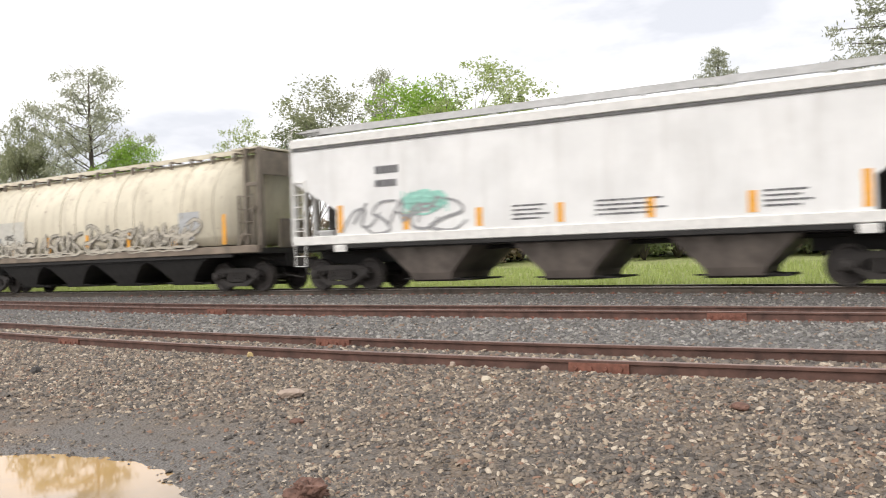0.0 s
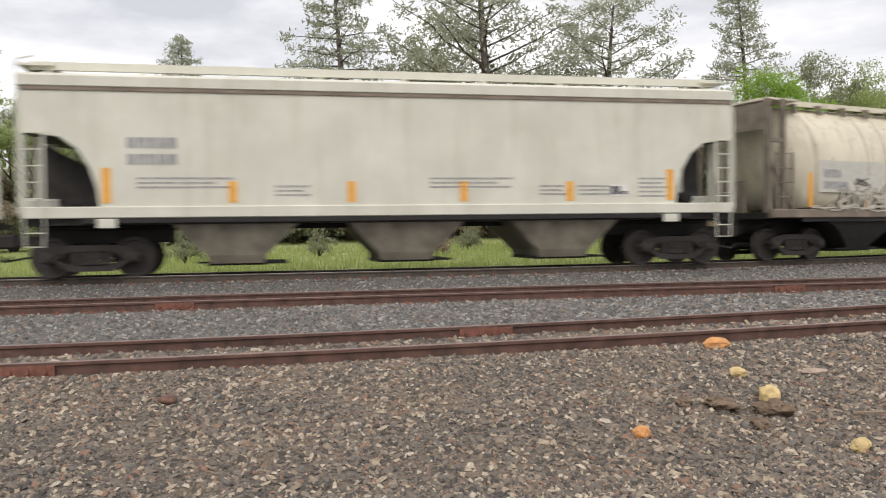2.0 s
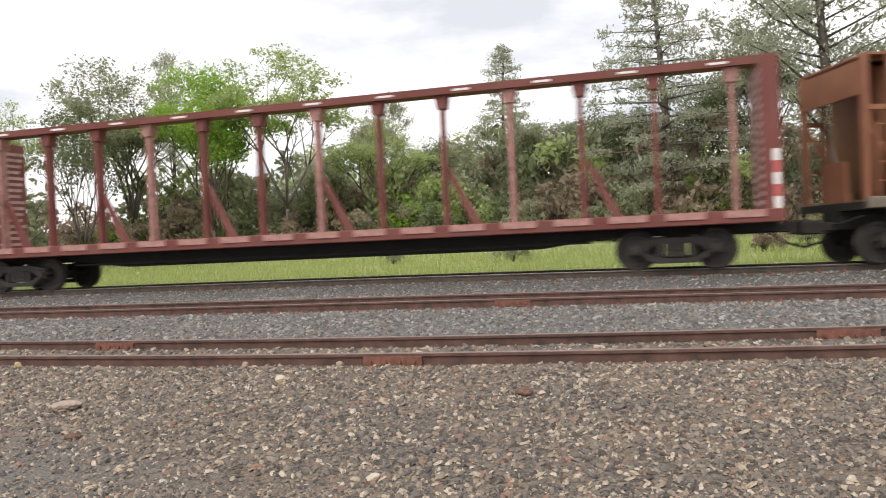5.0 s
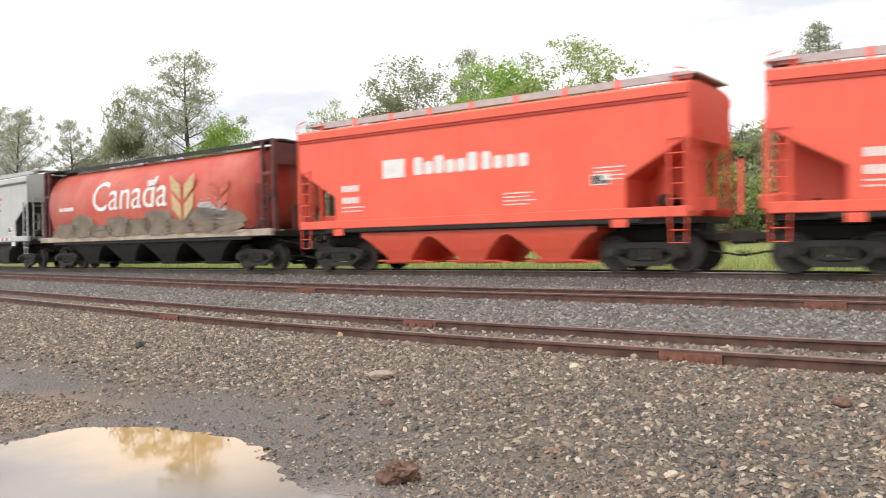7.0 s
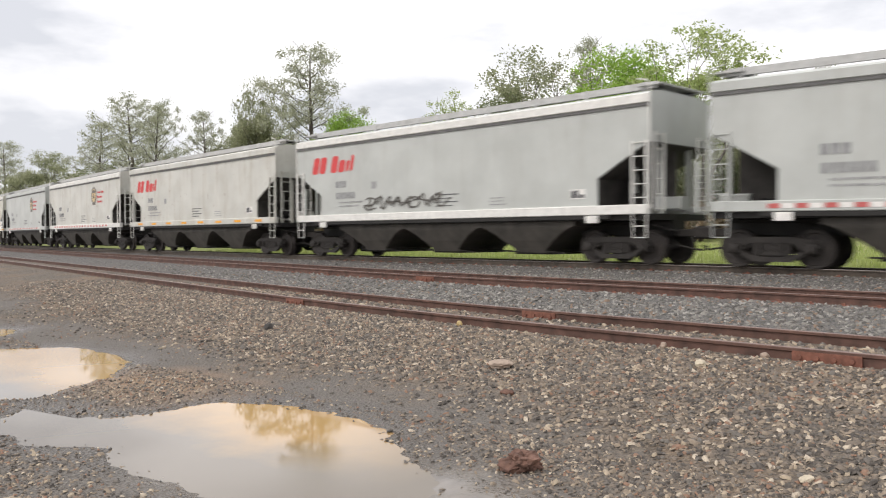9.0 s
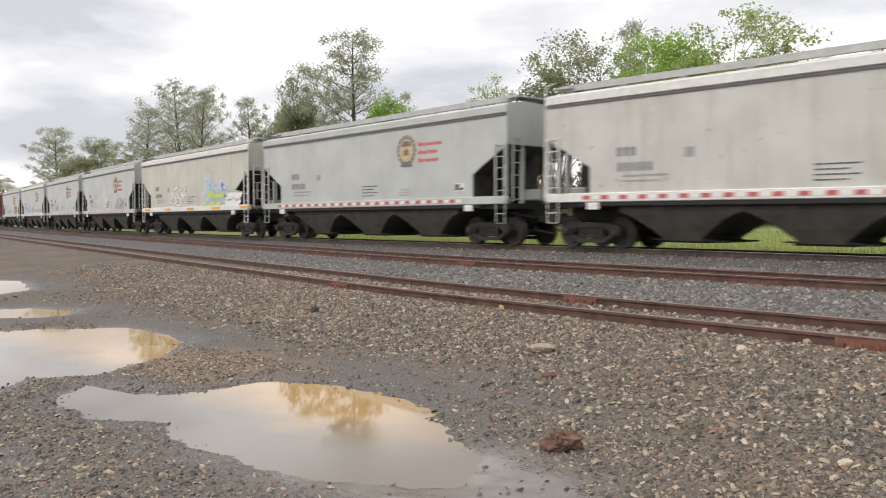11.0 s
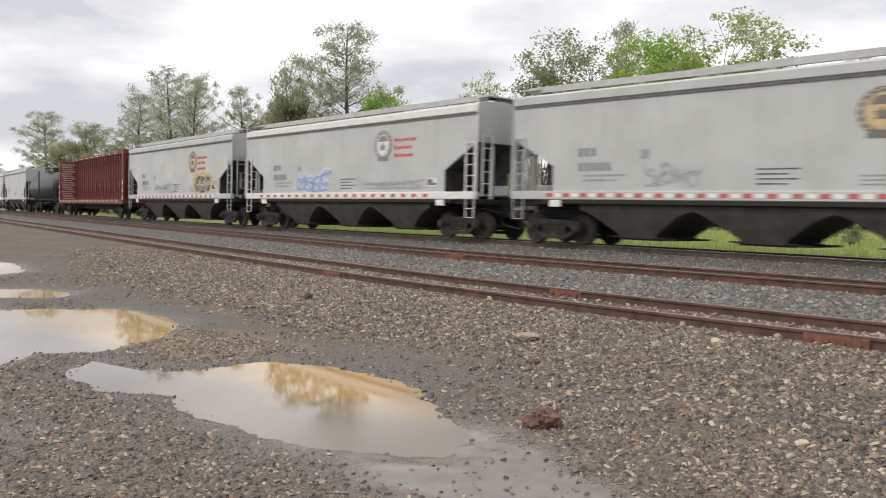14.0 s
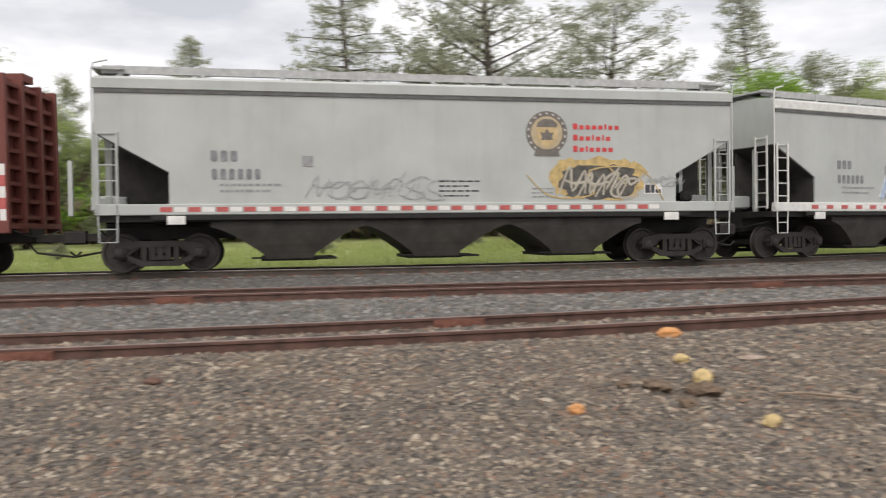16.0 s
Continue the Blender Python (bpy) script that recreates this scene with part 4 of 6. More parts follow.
def grass_tufts():
    r = np.random.RandomState(21)
    n = 26000
    x = r.uniform(-45, 34, n)
    y = main_y(x) + 3.0 + 14 * r.uniform(0, 1, n) ** 1.5
    z = ground_z(x, y, np.full(n, 9.0))
    h, a = r.uniform(0.10, 0.34, n), r.uniform(0, 6.28, n)
    w = 0.02 + 0.03 * r.uniform(0, 1, n)
    dx, dy = np.cos(a), np.sin(a)
    lx, ly = r.normal(0, 0.08, n), r.normal(0, 0.08, n)
    V = np.stack([np.stack([x - dx * w, y - dy * w, z], 1), np.stack([x + dx * w, y + dy * w, z], 1), np.stack([x + lx, y + ly, z + h], 1)], 1).reshape(-1, 3)
    me = bpy.data.meshes.new("grass")
    me.from_pydata(V.tolist(), [], np.arange(3 * n).reshape(-1, 3).tolist())
    me.materials.append(GRASS)
    tagged(new("grass", me), "fresh green grass behind the main line", "grass", kind="stuff")


grass_tufts()


# ---- freight cars: x along the car, z up from the rail ----
W2 = 1.55


def wheel_geo():
    g = Geo()
    g.turned([(-0.07, 0.10), (-0.07, 0.16), (-0.045, 0.18), (-0.035, 0.36), (-0.065, 0.39), (-0.065, 0.455), (0.06, 0.46), (0.075, 0.485), (0.09, 0.485), (0.09, 0.38), (0.05, 0.36), (0.05, 0.1)], (0, 0, 0), 26)
    return g


def frame_geo():
    """A cast truck side: arched top bar, dropped bottom bar, posts and journal boxes."""
    g = Geo()
    g.prism([(-1.12, 0.50), (-0.98, 0.66), (-0.5, 0.74), (0.5, 0.74), (0.98, 0.66), (1.12, 0.50), (0.95, 0.46), (0.45, 0.60), (-0.45, 0.60), (-0.95, 0.46)], -0.08, 0.08)
    g.prism([(-1.0, 0.46), (-0.80, 0.46), (-0.38, 0.27), (0.38, 0.27), (0.80, 0.46), (1.0, 0.46), (0.45, 0.15), (-0.45, 0.15)], -0.07, 0.07)
    for s in (-1, 1):
        g.box(s * 0.36 - 0.06, s * 0.36 + 0.06, -0.065, 0.065, 0.2, 0.66)
        g.prism([(s * 0.42, 0.60), (s * 0.60, 0.62), (s * 0.86, 0.42), (s * 0.72, 0.40)], -0.05, 0.05)
        g.box(s * 0.89 - 0.15, s * 0.89 + 0.15, -0.13, 0.08, 0.34, 0.60, 0.03)
        g.turned([(-0.20, 0.05), (-0.17, 0.11), (-0.10, 0.12)], (s * 0.89, 0, 0.46), 12)
    for k in range(4):
        g.turned([(-0.05, 0.055), (0.05, 0.055)], (-0.2 + 0.133 * k, 0, 0.34), 8)
    for k in range(3):
        g.box(-0.24 + 0.18 * k, -0.12 + 0.18 * k, -0.06, 0.06, 0.3, 0.6)
    return g


def truck(car, x):
    bol = part("truck", cached(("bolster",), lambda: Geo().box(-0.2, 0.2, -1.05, 1.05, 0.42, 0.74, 0.04).box(-0.3, 0.3, -0.25, 0.25, 0.7, 0.86)), TRUCK, car, "greasy cast steel truck", at=pose(x, 0, 0))
    for s in (-1, 1):
        part("side_frame", cached(("side_frame",), frame_geo), TRUCK, bol, at=pose(0, s * 1.02, 0, 0, 0, 0 if s < 0 else 180))
        part("axle", cached(("axle",), lambda: Geo().turned([(-0.95, 0.08), (0.95, 0.08)], (0, 0, 0), 12)), TRUCK, bol, at=pose(s * 0.89, 0, 0.46))
        for q in (-1, 1):
            part("wheel", cached(("wheel",), wheel_geo), WHEEL, bol, "steel wheel", at=pose(s * 0.89, q * 0.76, 0.46, 0, 0, 0 if q < 0 else 180))


def coupler_geo(half, pitch):
    g = Geo()
    g.box(half - 1.4, pitch / 2 - 0.25, -0.09, 0.09, 0.74, 0.94, 0.02)
    g.box(pitch / 2 - 0.28, pitch / 2 + 0.18, -0.17, 0.17, 0.68, 1.0, 0.04)
    g.tube([(half - 0.3, -0.09, 0.85), (half + 0.1, -0.3, 0.5), (pitch / 2, -0.2, 0.38), (pitch / 2 + 0.15, -0.2, 0.5)], 0.028, 6)
    g.tube([(half, -1.3, 1.05), (half, -0.4, 0.9), (half, 0.4, 0.9), (half, 1.3, 1.05)], 0.02, 5)
    return g


def couplers(car, half, pitch):
    for s in (-1, 1):
        part("coupler", cached(("coupler", round(pitch, 2)), lambda: coupler_geo(half, pitch)), TRUCK, car, "coupler with hanging air hose", at=pose(0, 0, 0, 0, 0, 0 if s > 0 else 180))


def ladder_geo(z0, z1, wide=0.46):
    g = Geo()
    for s in (-1, 1):
        g.box(s * wide / 2 - 0.025, s * wide / 2 + 0.025, -0.02, 0.02, z0, z1)
    n = max(2, int((z1 - z0) / 0.40))
    for k in range(n + 1):
        z = z0 + 0.06 + (z1 - z0 - 0.12) * k / n
        g.tube([(-wide / 2, 0, z), (wide / 2, 0, z)], 0.016, 5)
    return g


def word(car, name, x0, z0, h, letters, mat, label, gap=0.18, slant=0.0, y=-W2, aspect=0.72, rows=1, step=1.5):
    """Lettering as plain solid bars, one for each character."""
    key = (name, h, letters, gap, slant, aspect, rows, step)

    def make():
        g = Geo()
        for r_ in range(rows):
            x = 0.0
            for ch in letters:
                w = h * aspect * (0.45 if ch in "iIl1.- " else 1.0)
                if ch != " ":
                    z = -r_ * h * step
                    zz = h * (1.0 if ch.isupper() or ch.isdigit() or ch in "lhdtfb" else 0.72)
                    c = 0.12 * h
                    g.prism([(x + c, z), (x + w - c, z), (x + w, z + c), (x + w + slant * zz, z + zz - c), (x + w - c + slant * zz, z + zz), (x + c + slant * zz, z + zz), (x + slant * zz, z + zz - c), (x, z + c)], -0.004, 0.0)
                x += w + gap * h
        return g
    return part(name, cached(key, make), mat, car, label, at=pose(x0, y - 0.006, z0))


def lines(car, x0, z0, width, n, mat, y=-W2, h=0.03, step=0.07):
    """A block of small stencilled lines."""
    def make():
        g, r = Geo(), random.Random(n * 7 + int(width * 10))
        for k in range(n):
            x = 0.0
            while x < width * (1.0 if k % 2 == 0 else 0.8):
                w = r.uniform(0.06, 0.2)
                g.box(x, x + w, -0.004, 0, -k * step, -k * step + h)
                x += w + 0.035
        return g
    ob = part("stencil", cached(("stencil", round(width, 2), n, h, step), make), mat, car, "small stencilled lines", at=pose(x0, y - 0.006, z0))
    ob["kind"] = "stuff"
    return ob


CURL = [(0.5 + 0.45 * math.cos(a), 0.36 + 0.36 * math.sin(a)) for a in (0.5 + 0.7 * k for k in range(9))]
STROKES = [
    [CURL, [(0.9, 0.9), (0.55, 0.5), (0.2, 0.75), (-0.1, 0.3)]],
    [[(0.0, 0.1), (0.3, 0.95), (0.5, 0.2), (0.85, 0.8), (1.05, 0.15)], [(0.1, 0.6), (0.6, 0.45), (1.1, 0.6)]],
    [[(1.0, 0.9), (0.3, 0.8), (0.1, 0.45), (0.6, 0.3), (1.0, 0.05), (0.3, -0.05), (-0.1, 0.2)]],
    [[(-0.1, 0.0), (0.2, 0.7), (0.6, 0.75), (0.55, 0.2), (0.9, 0.1), (1.1, 0.6)], [(0.3, 0.3), (0.6, 1.0)]],
    [[(0.1, 0.85), (0.5, 1.0), (0.95, 0.7), (0.6, 0.4), (0.15, 0.3), (0.4, 0.0), (1.0, 0.1)], [(0.5, 1.0), (0.4, 0.0)]],
    [CURL[::-1], [(0.0, 0.0), (0.35, 0.5), (0.95, 0.55), (1.1, 0.95)]],
]


def scrawl(car, x0, z0, width, height, mat, label, seed, y=-W2, thick=0.05, fill=None, letters=5, edge=None):
    """Sprayed strokes, one bundle of strokes for each sign, outlined if an edge is given, over a blotch if filled."""
    def strokes(k, grow):
        g, r = Geo(), random.Random(seed * 31 + k)
        w = width / letters * r.choice((-1.35, 1.2, 1.35))
        slant = r.uniform(0.1, 0.35) * height
        tall = r.uniform(0.8, 1.05) * height
        for m, line in enumerate(STROKES[r.randrange(len(STROKES))]):
            line = [Vector((px + r.uniform(-0.06, 0.06), pz + r.uniform(-0.06, 0.06))) for px, pz in line]
            pts = []
            for i in range(len(line) - 1):
                a, b, c, d = line[max(0, i - 1)], line[i], line[i + 1], line[min(len(line) - 1, i + 2)]
                for q in range(4):
                    t = q / 4
                    pts.append(0.5 * (2 * b + (c - a) * t + (2 * a - 5 * b + 4 * c - d) * t * t + (3 * b - a - 3 * c + d) * t ** 3))
            pts.append(line[-1])
            pts = [(px * w + pz * slant - 0.5 * w, pz * tall) for px, pz in pts]
            rings, n, lift = [], len(pts), -0.003 - 0.0012 * m
            for i, (x, z) in enumerate(pts):
                (ax, az), (bx, bz) = pts[max(0, i - 1)], pts[min(n - 1, i + 1)]
                d = math.hypot(bx - ax, bz - az) or 1
                half = 0.5 * thick * (0.75 + 0.5 * math.sin(math.pi * (i + 0.5) / n)) + grow
                nx, nz = -(bz - az) / d * half, (bx - ax) / d * half
                rings.append([(x + nx, 0, z + nz), (x + nx, lift, z + nz), (x - nx, lift, z - nz), (x - nx, 0, z - nz)])
            g.loft(rings)
        return g
    if fill:
        def blot():
            r = random.Random(seed + 1)
            pts = [(width * (0.5 + (0.52 + r.uniform(-0.05, 0.05)) * math.copysign(abs(math.cos(a)) ** 0.7, math.cos(a))), height * (0.5 + (0.5 + r.uniform(-0.08, 0.08)) * math.copysign(abs(math.sin(a)) ** 0.6, math.sin(a)))) for a in (2 * math.pi * i / 44 for i in range(44))]
            return Geo().prism(pts, -0.003, 0)
        part("sprayed_patch", cached(("sprayed_patch", seed), blot), fill, car, label, at=pose(x0, y - 0.005, z0))
    for k in range(letters):
        x = x0 + width * (k + 0.5) / letters
        if edge:
            part("graffiti_outline", cached(("graffiti_outline", seed, k), lambda k=k: strokes(k, 0.028)), edge, car, label, at=pose(x, y - 0.010, z0))
        part("graffiti", cached(("graffiti", seed, k), lambda k=k: strokes(k, 0.0)), mat, car, label, at=pose(x, y - 0.016, z0))


def plate(car, name, x0, x1, z0, z1, mat, label="", y=-W2, d=0.008):
    return part(name, cached((name, round(x1 - x0, 2), round(z1 - z0, 2), d), lambda: Geo().box(0, x1 - x0, -d, 0, 0, z1 - z0)), mat, car, label, at=pose(x0, y - 0.002, z0))


def data_panel(car, x, z, y=-W2):
    p = plate(car, "data_panel", x, x + 0.5, z, z + 0.27, INK_WHITE, "white-edged data panel", y)
    for k, (a, b) in enumerate(((0.03, 0.17), (0.19, 0.29), (0.32, 0.47))):
        part("panel_block", cached(("panel_block", k), lambda a=a, b=b: Geo().box(a, b, -0.012, -0.006, 0.03, 0.24 if b < 0.4 else 0.12)), INK, p)


def emblem(car, x, z, r=0.55, dark=True):
    """A round railway emblem as plain rings, a crest and a leaf."""
    ink = INK_SOFT if dark else EMBLEM_INK
    field = EMBLEM_PALE if dark else EMBLEM_GOLD
    e = part("emblem", cached(("emblem", r), lambda: Geo().turned([(-0.006, r), (0, r)], (0, 0, 0), 30)), ink, car, "round dark and gold emblem", at=pose(x, -W2 - 0.004, z))
    for k in range(18):
        a = 2 * math.pi * (k + 0.5) / 18
        part("emblem_fleck", cached(("emblem_fleck", r), lambda: Geo().box(-0.022 * r / 0.55, 0.022 * r / 0.55, -0.003, 0, -0.03 * r / 0.55, 0.03 * r / 0.55)), EMBLEM_PALE, e, at=pose(0.89 * r * math.cos(a), -0.006, 0.89 * r * math.sin(a), 0, math.degrees(-a), 0))
    part("emblem_disc", cached(("emblem_disc", r), lambda: Geo().turned([(-0.011, r * 0.76), (-0.006, r * 0.76)], (0, 0, 0), 30)), field, e)
    part("emblem_shield", cached(("emblem_shield", r), lambda: Geo().prism([(-0.52 * r, 0.28 * r), (0.52 * r, 0.28 * r), (0.47 * r, -0.35 * r), (0, -0.68 * r), (-0.47 * r, -0.35 * r)], -0.015, -0.011)), SIDE_WHITE if dark else GOLD, e)
    part("emblem_crest", cached(("emblem_crest", r), lambda: Geo().prism([(-0.5 * r, 0.26 * r), (0.48 * r, 0.26 * r), (0.5 * r, 0.42 * r), (0.22 * r, 0.62 * r), (-0.2 * r, 0.64 * r), (-0.44 * r, 0.46 * r)], -0.019, -0.011)), ink, e)
    part("emblem_leaf", cached(("emblem_leaf", r), lambda: Geo().prism([(0, 0.2 * r), (0.12 * r, 0.0), (0.32 * r, 0.02 * r), (0.24 * r, -0.2 * r), (0.3 * r, -0.32 * r), (-0.3 * r, -0.32 * r), (-0.24 * r, -0.2 * r), (-0.32 * r, 0.02 * r), (-0.12 * r, 0.0)], -0.020, -0.015)), ink, e)
    part("emblem_ribbon", cached(("emblem_ribbon", r), lambda: Geo().prism([(-0.62 * r, -1.05 * r), (0.62 * r, -1.05 * r), (0.55 * r, -0.78 * r), (-0.55 * r, -0.78 * r)], -0.014, 0)), ink, e)


def hopper_body_geo(half, rounded):
    g, rings = Geo(), []
    cut = 1.6
    for y, top in ((-W2, 4.60), (-W2, 4.75), (-1.42, 4.84), (-0.9, 4.92), (0.9, 4.92), (1.42, 4.84), (W2, 4.75), (W2, 4.60)):
        if rounded:
            arc = [(half - 0.02 - cut * (1 - math.cos(a)), 1.6 + 1.85 * math.sin(a)) for a in (math.pi / 2 * k / 5 for k in range(6))]
            arc = [(half - cut * math.cos(math.pi / 2 * k / 5) ** 0.6, 1.62 + 1.8 * math.sin(math.pi / 2 * k / 5) ** 1.2) for k in range(6)]
        else:
            arc = [(half - cut, 1.62), (half - cut, 2.44), (half, 3.42)]
        right = arc + [(half, top)]
        left = [(-x, z) for x, z in reversed(right)]
        rings.append([(x, y, z) for x, z in right + left])
    return g.loft(rings)


def bay_geo(w, wide, steep=False):
    """One discharge bay: flanks that sweep in from an arch, or fall straight, to a narrow outlet."""
    rows = ((1.0, 1.36, 1.0), (1.0, 1.05, 1.0), (0.93, 1.02, 1.0), (0.83, 0.95, 0.99), (0.70, 0.83, 0.96), (0.52, 0.62, 0.90), (0.35, 0.40, 0.82), (0.30, 0.27, 0.78))
    if steep:
        rows = ((0.72, 1.36, 1.0), (0.70, 1.2, 1.0), (0.34, 0.46, 0.86), (0.31, 0.27, 0.80))
    return Geo().loft([[(-w * u, -wide * v, z), (w * u, -wide * v, z), (w * u, wide * v, z), (-w * u, wide * v, z)] for u, z, v in rows])


def bays_under(car, n, half, mat, gate_mat, steep=False):
    span = 2 * (half - 2.5)
    for k in range(n):
        cx = -span / 2 + span * (k + 0.5) / n
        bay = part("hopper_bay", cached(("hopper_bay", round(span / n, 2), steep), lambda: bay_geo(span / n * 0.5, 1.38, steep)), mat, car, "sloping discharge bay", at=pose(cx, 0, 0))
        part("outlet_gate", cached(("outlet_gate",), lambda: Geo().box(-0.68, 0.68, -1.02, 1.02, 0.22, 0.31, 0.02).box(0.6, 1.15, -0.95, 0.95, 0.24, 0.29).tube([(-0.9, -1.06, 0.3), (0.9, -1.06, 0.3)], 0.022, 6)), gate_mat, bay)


def walkway_geo(half, z):
    g = Geo()
    ring = [(-1.0, z - 0.10), (-0.96, z - 0.10), (-0.96, z - 0.02), (-0.50, z - 0.02), (-0.50, z + 0.02), (-0.96, z + 0.02), (-0.96, z + 0.10), (-1.0, z + 0.10)]
    return g.loft([[(x, a, b) for a, b in ring] for x in (-half + 0.1, half - 0.1)])


def board_posts(car, half, z, mat):
    post = cached(("board_post",), lambda: Geo().box(-0.06, 0.06, -0.065, 0.04, 4.80, z + 0.11).box(-0.03, 0.03, -0.42, 0.0, 4.82, 4.88))
    for k in range(9):
        x = -half + 0.5 + (2 * half - 1.0) * k / 8
        for q in (-1, 1):
            part("board_post", post, mat, car, at=pose(x, q * 0.95, 0, 0, 0, 0 if q < 0 else 180))


def hatch_geo(half):
    g = Geo()
    for k in range(8):
        x = -half + 1.2 + (2 * half - 2.4) * (k + 0.5) / 8
        g.box(x - 0.75, x + 0.75, -0.42, 0.42, 4.9, 5.03, 0.05)
    return g


def hopper(pitch, body, label, bays=3, bay_mat=BAY_GREY, rounded=False, sill=None, strip=False, yellow=0, roof=ROOF, slope=SLOPE, groove=CHORD_SHADOW, posts=None, steep=False):
    """A flat-sided covered hopper car with all its parts."""
    half = (pitch - 1.55) / 2
    car = tagged(new("covered_hopper_car"), label, "freight car", "cars of the train")
    part("body", cached(("body", round(half, 2), rounded), lambda: hopper_body_geo(half, rounded)), body, car)
    part("top_chord", cached(("top_chord", round(half, 2)), lambda: Geo().box(-half - 0.02, half + 0.02, -W2 - 0.05, -W2 + 0.02, 4.50, 4.77, 0.02).box(-half - 0.02, half + 0.02, W2 - 0.02, W2 + 0.05, 4.50, 4.77, 0.02)), sill or body, car)
    # added dark strip: the chord's cast shadow as a coloured box
    part("chord_shadow_strip", cached(("chord_shadow_strip", round(half, 2)), lambda: Geo().box(-half + 0.02, half - 0.02, -W2 - 0.03, -W2 + 0.01, 4.41, 4.495).box(-half + 0.02, half - 0.02, W2 - 0.01, W2 + 0.03, 4.41, 4.495)), groove, car, "dark strip as the shadow under the roof edge")
    part("side_sill", cached(("side_sill", round(half, 2)), lambda: Geo().box(-half, half, -W2 - 0.05, -W2 + 0.12, 1.36, 1.64, 0.02).box(-half, half, W2 - 0.12, W2 + 0.05, 1.36, 1.64, 0.02)), sill or body, car)
    for q in (-1, 1):
        part("sill_flange", cached(("sill_flange", round(half, 2)), lambda: Geo().box(-half + 1.2, half - 1.2, -0.055, 0.055, 1.24, 1.355)), DARK, car, at=pose(0, q * (W2 - 0.025), 0))
    part("centre_sill", cached(("centre_sill", round(half, 2)), lambda: Geo().box(-half, half, -0.32, 0.32, 1.08, 1.2, 0.02).box(-half, half, -1.45, 1.45, 1.2, 1.38).box(-half, -half + 3.0, -0.3, 0.3, 0.78, 1.08).box(half - 3.0, half, -0.3, 0.3, 0.78, 1.08)), DARK, car)
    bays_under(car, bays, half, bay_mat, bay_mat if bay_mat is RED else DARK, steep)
    couplers(car, half, pitch)
    for q in (-1, 1):
        part("running_board", cached(("running_board", round(half, 2)), lambda: walkway_geo(half, 5.09)), roof, car, at=pose(0, 0, 0, 0, 0, 0 if q < 0 else 180))
        part("end_platform", cached(("end_platform",), lambda: Geo().box(-0.35, 0.35, -1.15, 1.15, 5.07, 5.12)), roof, car, at=pose(q * (half - 0.25), 0, 0))
    board_posts(car, half, 5.09, posts or roof)
    part("roof_hatches", cached(("roof_hatches", round(half, 2)), lambda: hatch_geo(half)), roof, car)
    for s in (-1, 1):
        # thin sheet over the body's slope; SLOPE darkens it as if shaded
        part("slope_sheet", cached(("slope_sheet", rounded), lambda: (Geo().prism([(-1.612, 1.63), (-1.612, 2.44), (-0.012, 3.42), (-0.004, 3.40), (-1.604, 2.43), (-1.604, 1.63)], -W2 + 0.05, W2 - 0.05) if not rounded else Geo().prism([(0.012 - 1.6 * math.cos(math.pi / 2 * k / 5) ** 0.6, 1.62 + 1.8 * math.sin(math.pi / 2 * k / 5) ** 1.2) for k in range(6)] + [(0.02 - 1.6 * math.cos(math.pi / 2 * k / 5) ** 0.6, 1.62 + 1.8 * math.sin(math.pi / 2 * k / 5) ** 1.2) for k in reversed(range(6))], -W2 + 0.05, W2 - 0.05))), slope, car, "sloping end sheet", at=pose(s * half + s * 0.012, 0, 0, 0, 0, 0 if s > 0 else 180))
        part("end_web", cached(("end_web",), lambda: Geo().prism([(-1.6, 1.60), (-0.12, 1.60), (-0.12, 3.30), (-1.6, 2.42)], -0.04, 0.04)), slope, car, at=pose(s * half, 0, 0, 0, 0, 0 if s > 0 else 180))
        part("corner_post", cached(("corner_post",), lambda: Geo().tube([(0, 0, 1.5), (0, 0, 4.95), (-0.05, 0, 5.12), (-0.35, 0, 5.2)], 0.022, 6)), sill or body, car, "bent corner handrail", at=pose(s * (half + 0.03), -W2 - 0.02, 0, 0, 0, 0 if s > 0 else 180))
        part("end_post", cached(("end_post",), lambda: Geo().box(-0.06, 0.06, -0.75, -0.65, 1.38, 3.4).box(-0.06, 0.06, 0.65, 0.75, 1.38, 3.4).box(-0.9, -0.8, -0.7, -0.6, 1.38, 2.8).box(-0.5, 0.3, -0.2, 0.2, 1.5, 1.9, 0.05)), body, car, at=pose(s * (half - 0.15), 0, 0))
        part("brake_gear", cached(("brake_gear",), lambda: Geo().turned([(-0.35, 0.10), (-0.3, 0.19), (0.3, 0.19), (0.35, 0.10)], (-0.9, -0.5, 1.82), 14).box(-0.95, -0.85, -0.3, 0.5, 1.62, 1.75)), DARK, car, at=pose(s * half, 0, 0, 0, 0, 0 if s > 0 else 180))
        for q in (-1, 1):
            part("ladder", cached(("ladder", 3.45), lambda: ladder_geo(1.38, 3.45, 0.42)), sill or body, car, "steel side ladder", at=pose(s * (half - 0.27), q * (W2 + 0.03), 0))
            part("sill_step", cached(("sill_step",), lambda: Geo().tube([(-0.21, 0, 1.4), (-0.19, 0, 0.72), (0.19, 0, 0.72), (0.21, 0, 1.4)], 0.02, 6).tube([(-0.2, 0, 1.02), (0.2, 0, 1.02)], 0.016, 5)), sill or body, car, "hanging sill step", at=pose(s * (half - 0.27), q * (W2 + 0.02), 0))
            part("end_ladder", cached(("end_ladder",), lambda: ladder_geo(1.45, 3.7, 0.42)), sill or body, car, at=pose(s * (half + 0.04), q * 1.1, 0, 0, 0, 90))
